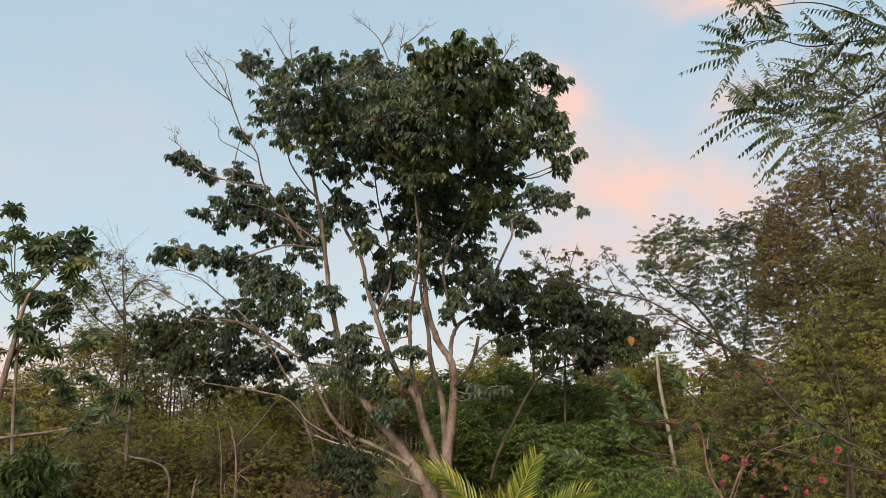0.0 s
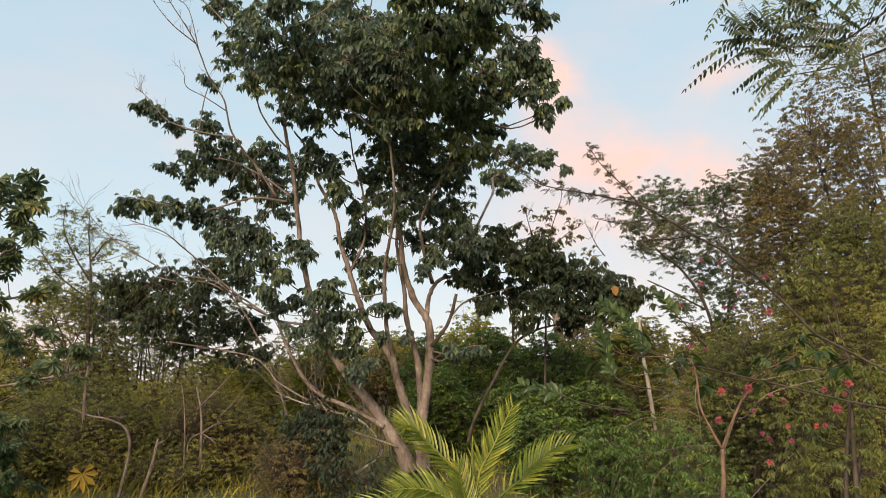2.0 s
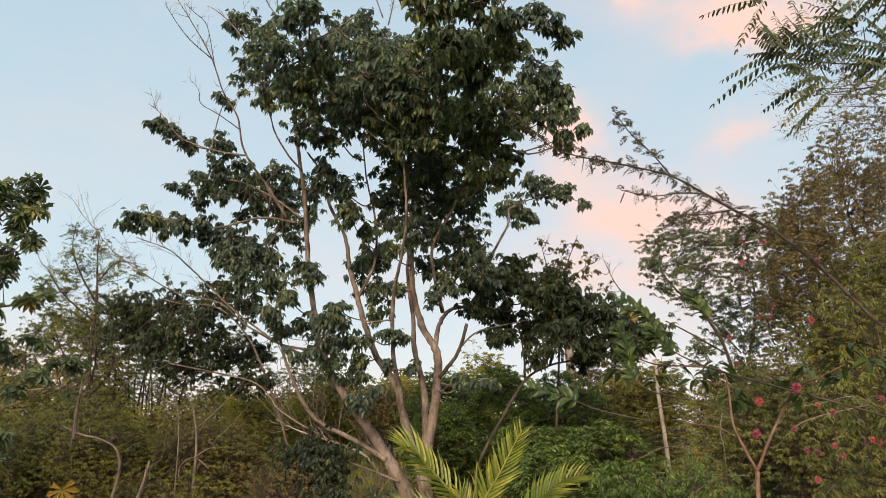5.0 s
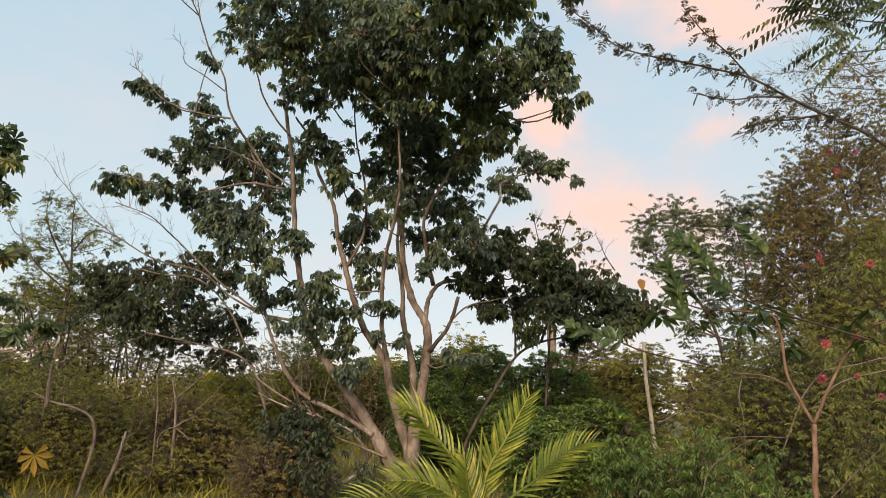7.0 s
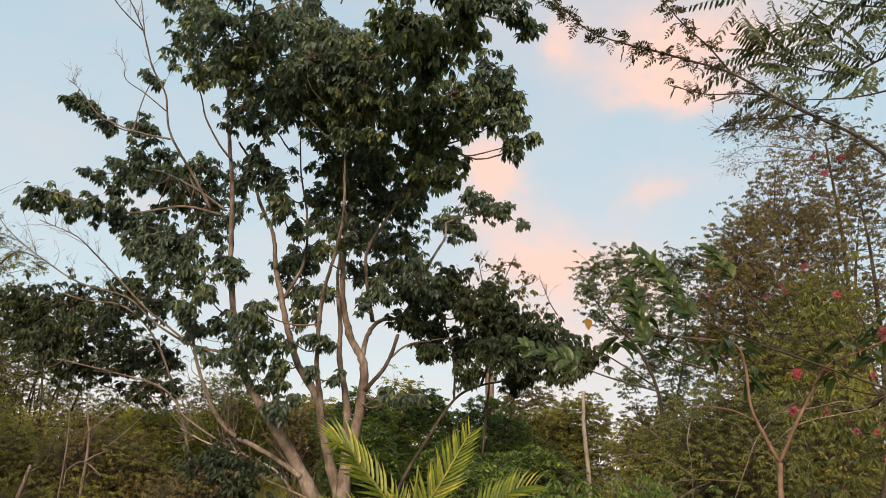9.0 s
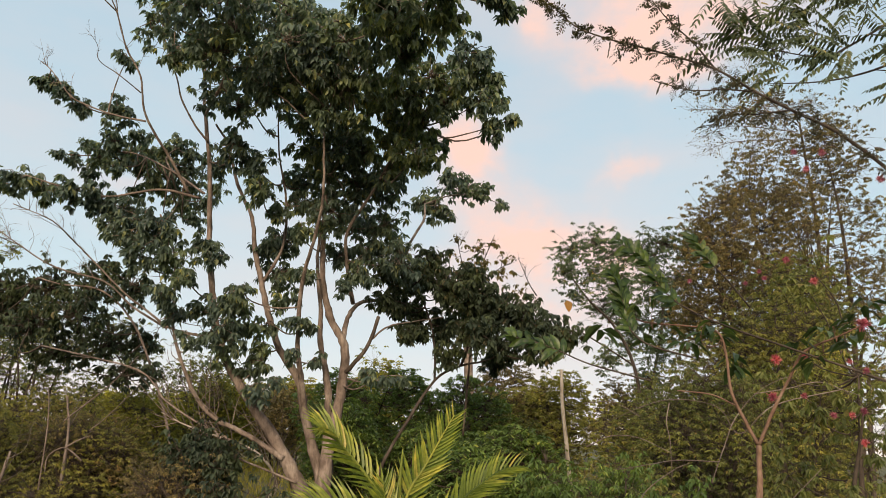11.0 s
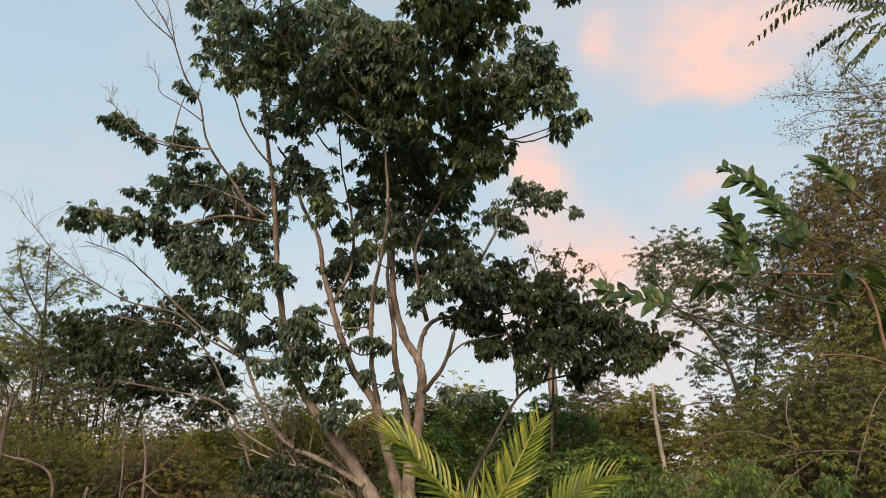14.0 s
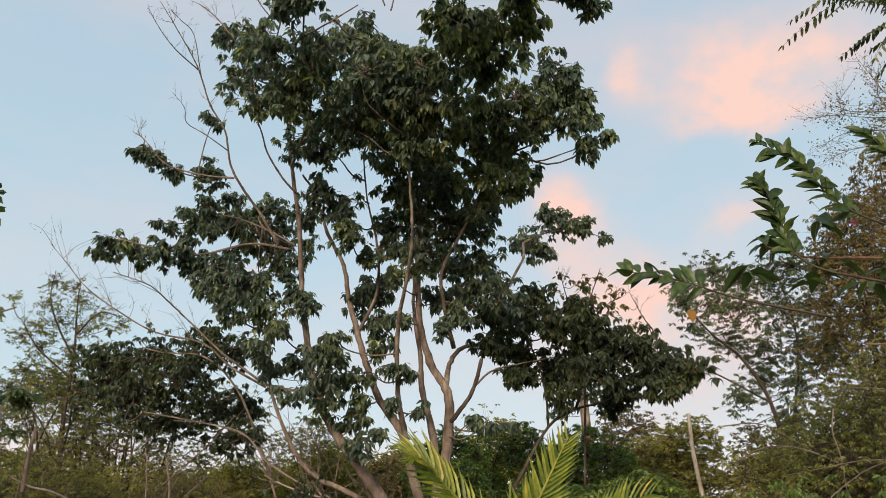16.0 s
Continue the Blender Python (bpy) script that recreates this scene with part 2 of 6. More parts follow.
def thing(name, base, label, category, group="", kind=""):
    ob = new(name)
    ob.empty_display_size = 0.2
    ob.location = base
    ORIGIN[ob.name] = np.array(base, float)
    return tagged(ob, label, category, group, kind)


def mesh_of(name, verts, faces, material, smooth=True):
    me = bpy.data.meshes.new(name)
    me.from_pydata(np.asarray(verts, float).tolist(), [], faces if isinstance(faces, list) else faces.tolist())
    me.materials.append(material)
    if smooth:
        me.shade_smooth()
    return me


def part(name, verts, faces, material, parent, label="", kind="", smooth=True):
    """One mesh object under a thing or a part; verts in world metres."""
    o = ORIGIN[parent.name]
    ob = new(name, mesh_of(name, np.asarray(verts, float) - o, faces, material, smooth))
    ob.parent = parent
    ORIGIN[ob.name] = o
    return tagged(ob, label, kind=kind)


class Soup:
    """Collects pieces of one mesh."""

    def __init__(self):
        self.v, self.f, self.n = [], [], 0

    def add(self, verts, faces):
        self.v.append(np.asarray(verts, float))
        self.f.extend((np.asarray(faces) + self.n).tolist())
        self.n += len(verts)

    def verts(self):
        return np.concatenate(self.v) if self.v else np.zeros((0, 3))


def smooth_line(points, per=4):
    """Catmull-Rom through the points."""
    p = np.asarray(points, float)
    if len(p) < 3:
        t = np.linspace(0, 1, per + 1)[:, None]
        return p[0] + (p[-1] - p[0]) * t
    ext = np.vstack([2 * p[0] - p[1], p, 2 * p[-1] - p[-2]])
    out_pts = []
    for i in range(1, len(ext) - 2):
        a, b, c, d = ext[i - 1 : i + 3]
        for s in np.arange(per) / per:
            out_pts.append(0.5 * (2 * b + (c - a) * s + (2 * a - 5 * b + 4 * c - d) * s**2 + (3 * b - a - 3 * c + d) * s**3))
    out_pts.append(p[-1])
    return np.array(out_pts)


def tube(points, r0, r1, sides=8, rng=None, per=4, wobble=0.12, power=1.0, flare=0.0):
    """A tapered, slightly lumpy limb along a line: verts and faces."""
    line = smooth_line(points, per)
    n = len(line)
    if rng is not None and wobble > 0:
        line[1:-1] += rng.normal(0, 0.35 * wobble * min(r0, 0.06), (n - 2, 3))
    tang = np.gradient(line, axis=0)
    tang /= np.linalg.norm(tang, axis=1)[:, None] + 1e-9
    ref = np.array([0.31, 0.87, 0.2])
    a = np.cross(tang, ref)
    a /= np.linalg.norm(a, axis=1)[:, None] + 1e-9
    b = np.cross(tang, a)
    s = np.linspace(0, 1, n)
    rad = r0 + (r1 - r0) * s**power + flare * r0 * np.exp(-s * 14)
    ang = np.arange(sides) * 2 * np.pi / sides
    lump = 1 + (rng.normal(0, wobble * 0.5, (n, sides)) if rng is not None else 0)
    ring = line[:, None] + (rad[:, None] * lump)[..., None] * (np.cos(ang)[None, :, None] * a[:, None] + np.sin(ang)[None, :, None] * b[:, None])
    verts = np.vstack([ring.reshape(-1, 3), line[:1], line[-1:]])
    faces = []
    for i in range(n - 1):
        for j in range(sides):
            k = (j + 1) % sides
            faces.append((i * sides + j, i * sides + k, (i + 1) * sides + k))
            faces.append((i * sides + j, (i + 1) * sides + k, (i + 1) * sides + j))
    m = n * sides
    for j in range(sides):
        k = (j + 1) % sides
        faces.append((m, k, j))
        faces.append((m + 1, (n - 1) * sides + j, (n - 1) * sides + k))
    return verts, faces


def sticks(a, b, r0, r1):
    """Many thin straight twigs from a to b, three-sided."""
    n = len(a)
    w = unit(b - a)
    s = unit(np.cross(w, np.array([0.3, 0.5, 0.81])))
    u = np.cross(w, s)
    ang = np.array([0.3, 2.4, 4.5])
    ring = np.cos(ang)[None, :, None] * s[:, None] + np.sin(ang)[None, :, None] * u[:, None]
    v = np.concatenate([a[:, None] + ring * r0, b[:, None] + ring * r1], 1)
    f = np.array([(0, 1, 4), (0, 4, 3), (1, 2, 5), (1, 5, 4), (2, 0, 3), (2, 3, 5), (3, 4, 5)])
    return v.reshape(-1, 3), (f[None] + (np.arange(n) * 6)[:, None, None]).reshape(-1, 3)


# leaf blades: along, across, lift
OVATE = (
    np.array([(0, 0, 0), (0.3, 0.5, 0.10), (0.32, 0, 0), (0.3, -0.5, 0.10), (0.7, 0.36, -0.02), (0.72, 0, -0.09), (0.7, -0.36, -0.02), (1.0, 0, -0.22)]),
    np.array([(0, 2, 1), (0, 3, 2), (1, 2, 5), (1, 5, 4), (2, 3, 6), (2, 6, 5), (4, 5, 7), (5, 6, 7)]),
)
SPINDLE = (
    np.array([(0, 0, 0), (0.45, 0.5, 0.06), (0.45, -0.5, 0.06), (1.0, 0, -0.06)]),
    np.array([(0, 2, 3), (0, 3, 1)]),
)
LEAFLET = (
    np.array([(0, 0, 0), (0.22, 0.5, 0.05), (0.22, -0.5, 0.05), (0.7, 0.44, 0.0), (0.7, -0.44, 0.0), (1.0, 0, -0.08)]),
    np.array([(0, 2, 1), (1, 2, 4), (1, 4, 3), (3, 4, 5)]),
)
SIMPLE = (
    np.array([(0, 0, 0), (0.42, 0.5, 0.09), (0.45, 0, 0), (0.42, -0.5, 0.09), (1.0, 0, -0.13)]),
    np.array([(0, 2, 1), (0, 3, 2), (1, 2, 4), (2, 3, 4)]),
)


def full_blade(rows=7):
    """A finely curved leaf: rounded outline, raised sides, arched midrib."""
    v, f = [], []
    for i in range(rows + 1):
        s = i / rows
        w = 0.5 * math.sin(math.pi * s**0.85) ** 0.75 if 0 < s < 1 else 0.012
        arch = 0.05 * math.sin(math.pi * s) - 0.16 * s * s
        for j in (-1, -0.5, 0, 0.5, 1):
            v.append((s, w * j, arch + 0.16 * w * abs(j) ** 1.3))
    for i in range(rows):
        for j in range(4):
            a = i * 5 + j
            f += [(a, a + 5, a + 6), (a, a + 6, a + 1)]
    return np.array(v), np.array(f)


FULL = full_blade()
LOBES = np.radians([-125, -80, -40, 0, 40, 80, 125])
PALMATE = (
    np.array([(0, 0, 0)] + [p for q in LOBES for p in ((0.62 * math.cos(q - 0.25), 0.62 * math.sin(q - 0.25), 0.02), ((0.75 + 0.25 * math.cos(q)) * math.cos(q), (0.75 + 0.25 * math.cos(q)) * math.sin(q), -0.16), (0.62 * math.cos(q + 0.25), 0.62 * math.sin(q + 0.25), 0.02))]),
    np.array([f for k in range(7) for f in ((0, 1 + 3 * k, 2 + 3 * k), (0, 2 + 3 * k, 3 + 3 * k))]),
)
BLADE = (
    np.array([(0, 0.5, 0), (0, -0.5, 0), (0.5, 0.4, -0.03), (0.5, -0.4, -0.03), (1.0, 0, -0.22)]),
    np.array([(0, 1, 3), (0, 3, 2), (2, 3, 4)]),
)


def unit(v):
    return v / (np.linalg.norm(v, axis=-1, keepdims=True) + 1e-9)


def blades(pos, way, normal, length, width, shape):
    """Many leaf blades as one set of verts and faces."""
    tv, tf = shape
    way = unit(way)
    side = unit(np.cross(normal, way))
    up = np.cross(way, side)
    n, k = len(pos), len(tv)
    length, width = np.broadcast_to(length, n), np.broadcast_to(width, n)
    verts = pos[:, None] + tv[None, :, :1] * (length[:, None, None] * way[:, None]) + tv[None, :, 1:2] * (width[:, None, None] * side[:, None])
    verts = verts + tv[None, :, 2:] * (length[:, None, None] * up[:, None])
    faces = tf[None] + (np.arange(n) * k)[:, None, None]
    return verts.reshape(-1, 3), faces.reshape(-1, 3)


def rosettes(rng, centres, count, droop, reach=0.02, loose=0.35):
    """Whorls of leaves at twig ends: places, directions and normals."""
    m = len(centres)
    c = np.repeat(centres, count, axis=0)
    n = m * count
    ang = rng.uniform(0, 2 * np.pi, n)
    way = np.stack([np.cos(ang), np.sin(ang), -rng.uniform(droop * 0.2, droop * 1.6, n)], 1)
    way = unit(way)
    pos = c + way * rng.uniform(0.2, 1.0, (n, 1)) * reach + rng.normal(0, reach * 0.6, (n, 3))
    normal = unit(np.array([0, 0, 1.0]) + rng.normal(0, loose, (n, 3)) + 0.4 * np.stack([np.cos(ang), np.sin(ang), 0 * ang], 1))
    return pos, way, normal


def in_ball(rng, n, shell=0.35):
    v = unit(rng.normal(0, 1, (n, 3)))
    return v * (rng.uniform(shell, 1, (n, 1)) ** 0.6)


def dress(parent, clumps, bones, rng, leaf, length, width, bark, whorls=9, count=7, droop=0.9, flat=0.75, shape=OVATE, keep=0, name="foliage", twig=0.014, label="", dome=False, forked=True):
    """Foliage clumps on a skeleton: a joined mesh of twigs, one of leaves, and the nearest leaves as pieces of their own."""
    clumps = np.asarray(clumps, float)
    tw = Soup()
    tips = []
    for x, y, z, r in clumps:
        c = np.array([x, y, z])
        d = np.linalg.norm(bones - c, axis=1) + np.maximum(0, bones[:, 2] - z) * 1.2
        root = bones[int(np.argmin(d))]
        mid = (root + c) / 2 + rng.normal(0, 0.08, 3) * np.linalg.norm(c - root) + np.array([0, 0, -0.05])
        span = np.linalg.norm(c - root)
        low_mid, high_mid = root + (mid - root) * 0.6 + np.array([0, 0, -0.09 * span]), c + (mid - c) * 0.5 + rng.normal(0, 0.05 * span, 3) + np.array([0, 0, -0.06 * span])
        v, f = tube([root, low_mid, high_mid, c], twig * 0.8 + 0.004 * min(2.0, span), twig * 0.45, 5, rng, 3, 0.1)
        tw.add(v, f)
        k = max(3, int(round(whorls * (r / 0.4) ** 1.4)))
        ends = c + np.clip(rng.normal(0, 0.52, (k, 3)), -1.2, 1.2) * np.array([r, r, r * flat])
        if dome:
            shell = unit(rng.normal(0, 1, (k, 3)) + np.array([0, -0.1, 0.55]))
            ends = c + shell * rng.uniform(0.8, 1.05, (k, 1)) * np.array([r, r, r * 0.8])
        if forked:
            mids = (c + ends) / 2 + rng.normal(0, 0.14 * r, (k, 3))
            tw.add(*sticks(np.repeat([c], k, 0), mids, twig * 0.5, twig * 0.35))
            tw.add(*sticks(mids, ends, twig * 0.35, twig * 0.18))
        else:
            tw.add(*sticks(np.repeat([c], k, 0), ends, twig * 0.35, twig * 0.16))
        tips.append(ends)
    tips = np.concatenate(tips)
    p, w, nrm = rosettes(rng, tips, count, droop, length * 0.2, 0.9 if shape is SPINDLE else 0.4)
    size = length * rng.uniform(0.6, 1.15, len(p))
    wide = width * size / length * rng.uniform(0.85, 1.15, len(p))
    part("branchwork", tw.verts(), tw.f, bark, parent, kind="stuff")
    order = np.argsort(p[:, 1] + rng.uniform(0, 1.2, len(p)))
    own, rest = order[:keep], order[keep:]
    v, f = blades(p[rest], w[rest], nrm[rest], size[rest], wide[rest], shape)
    part(name, v, f, leaf, parent, label, "stuff", False)
    if keep:
        v, f = blades(np.zeros((1, 3)), np.array([[1.0, 0, 0]]), np.array([[0, 0, 1.0]]), 1.0, width / length, shape)
        me = mesh_of("leaf", v, f, leaf, False)
        o = ORIGIN[parent.name]
        for i in own:
            a = Vector(unit(w[i]))
            s = Vector(unit(np.cross(nrm[i], w[i])))
            u = a.cross(s)
            ob = new("leaf", me)
            ob.parent = parent
            rot = Matrix((a, s, u)).transposed().to_4x4()
            ob.matrix_basis = Matrix.Translation(p[i] - o) @ rot @ Matrix.Scale(size[i], 4)
    return tips


def bare_twigs(parent, line, rng, n, length, r=0.006, bark=None, up=0.6, start=0.35, name="branchwork", forks=2):
    """Leafless twigs off a limb."""
    pts = smooth_line(line, 4)
    s = Soup()
    for _ in range(n):
        i = int(rng.uniform(start, 0.99) * (len(pts) - 1))
        base = pts[i]
        way = unit(pts[min(i + 1, len(pts) - 1)] - pts[max(i - 1, 0)])
        d = unit(way * 0.8 + rng.normal(0, 0.55, 3) + np.array([0, 0, up]))
        L = length * rng.uniform(0.4, 1.1)
        a, b = base + d * L * 0.5 + rng.normal(0, 0.06 * L, 3), base + d * L + rng.normal(0, 0.12 * L, 3) + np.array([0, 0, 0.1 * L])
        s.add(*tube([base, a, b], r, r * 0.35, 4, None, 3, 0))
        for _ in range(forks):
            q = base + (b - base) * rng.uniform(0.3, 0.9)
            e = q + unit(d + rng.normal(0, 0.6, 3)) * L * rng.uniform(0.25, 0.5)
            s.add(*tube([q, (q + e) / 2 + rng.normal(0, 0.03 * L, 3), e], r * 0.6, r * 0.25, 3, None, 2, 0))
    part(name, s.verts(), s.f, bark, parent, "bare dry twigs", "stuff")


def pinnate(rng, pos, way, normal, length, pairs, leaflet, width, sag=0.35, rib=0.0022, hang=0.25, shape=SPINDLE):
    """Feathery leaves: rachis lines and leaflets along them."""
    n = len(pos)
    way, normal = unit(way), unit(normal)
    side = unit(np.cross(normal, way))
    length = np.broadcast_to(length, n)
    P, W, N, L = [], [], [], []
    for k in range(pairs):
        t = (k + 0.9) / pairs
        at = pos + way * (length * t)[:, None] + np.array([0, 0, -1.0]) * (sag * length * t * t)[:, None]
        taper = leaflet * (0.65 + 0.5 * math.sin(math.pi * min(1, t * 0.9 + 0.1)))
        for sgn in (1, -1):
            P.append(at)
            W.append(unit(side * sgn + way * 0.45 + np.array([0, 0, -hang]) + rng.normal(0, 0.12, (n, 3))))
            N.append(normal + rng.normal(0, 0.2, (n, 3)))
            L.append(taper * rng.uniform(0.85, 1.12, n))
    P.append(pos + way * length[:, None] + np.array([0, 0, -1.0]) * (sag * length)[:, None])
    W.append(way + np.array([0, 0, -0.5]))
    N.append(normal)
    L.append(np.full(n, leaflet * 0.8))
    P, W, N, L = (np.concatenate(x) for x in (P, W, N, L))
    v, f = blades(P, W, N, L, L * width, shape)
    # thin ribs
    s = Soup()
    s.add(v, f)
    drop = np.array([0, 0, -1.0]) * (sag * length)[:, None]
    half = pos + way * length[:, None] * 0.5 + drop * 0.25
    s.add(*sticks(pos, half, rib, rib * 0.7))
    s.add(*sticks(half, pos + way * length[:, None] + drop, rib * 0.7, rib * 0.4))
    return s.verts(), s.f


def ground_z(x, y):
    """Falls away from the viewer's path, then rises gently under the trees to low hills."""
    near = np.interp(y, [-20, 0, 3, 6, 9, 13, 20, 32, 60, 120, 400, 4000], [2.0, 0.0, -0.85, -0.8, -0.2, 0.55, 1.0, 2.2, 5.0, 10.0, 18.0, 20.0])
    return near + 0.12 * np.sin(0.9 * x + 0.4 * y) * np.clip(np.abs(y) / 8, 0, 1)


# ---- ground ----
xs = np.concatenate([-np.geomspace(4000, 16, 14), np.linspace(-14, 14, 57), np.geomspace(16, 4000, 14)])
ys = np.concatenate([-np.geomspace(3000, 8, 12), np.linspace(-6, 34, 81), np.geomspace(38, 4000, 16)])
gx, gy = np.meshgrid(xs, ys)
gz = ground_z(gx, gy)
nx, ny = len(xs), len(ys)
gv = np.stack([gx, gy, gz], -1).reshape(-1, 3)
gf = [(j * nx + i, j * nx + i + 1, (j + 1) * nx + i + 1, (j + 1) * nx + i) for j in range(ny - 1) for i in range(nx - 1)]
tagged(new("ground", mesh_of("ground", gv, gf, SOIL)), "leaf-littered brown and green ground under the trees", "ground", kind="structure")


def bones_of(*lines):
    return np.concatenate([smooth_line(l, 5) for l in lines])


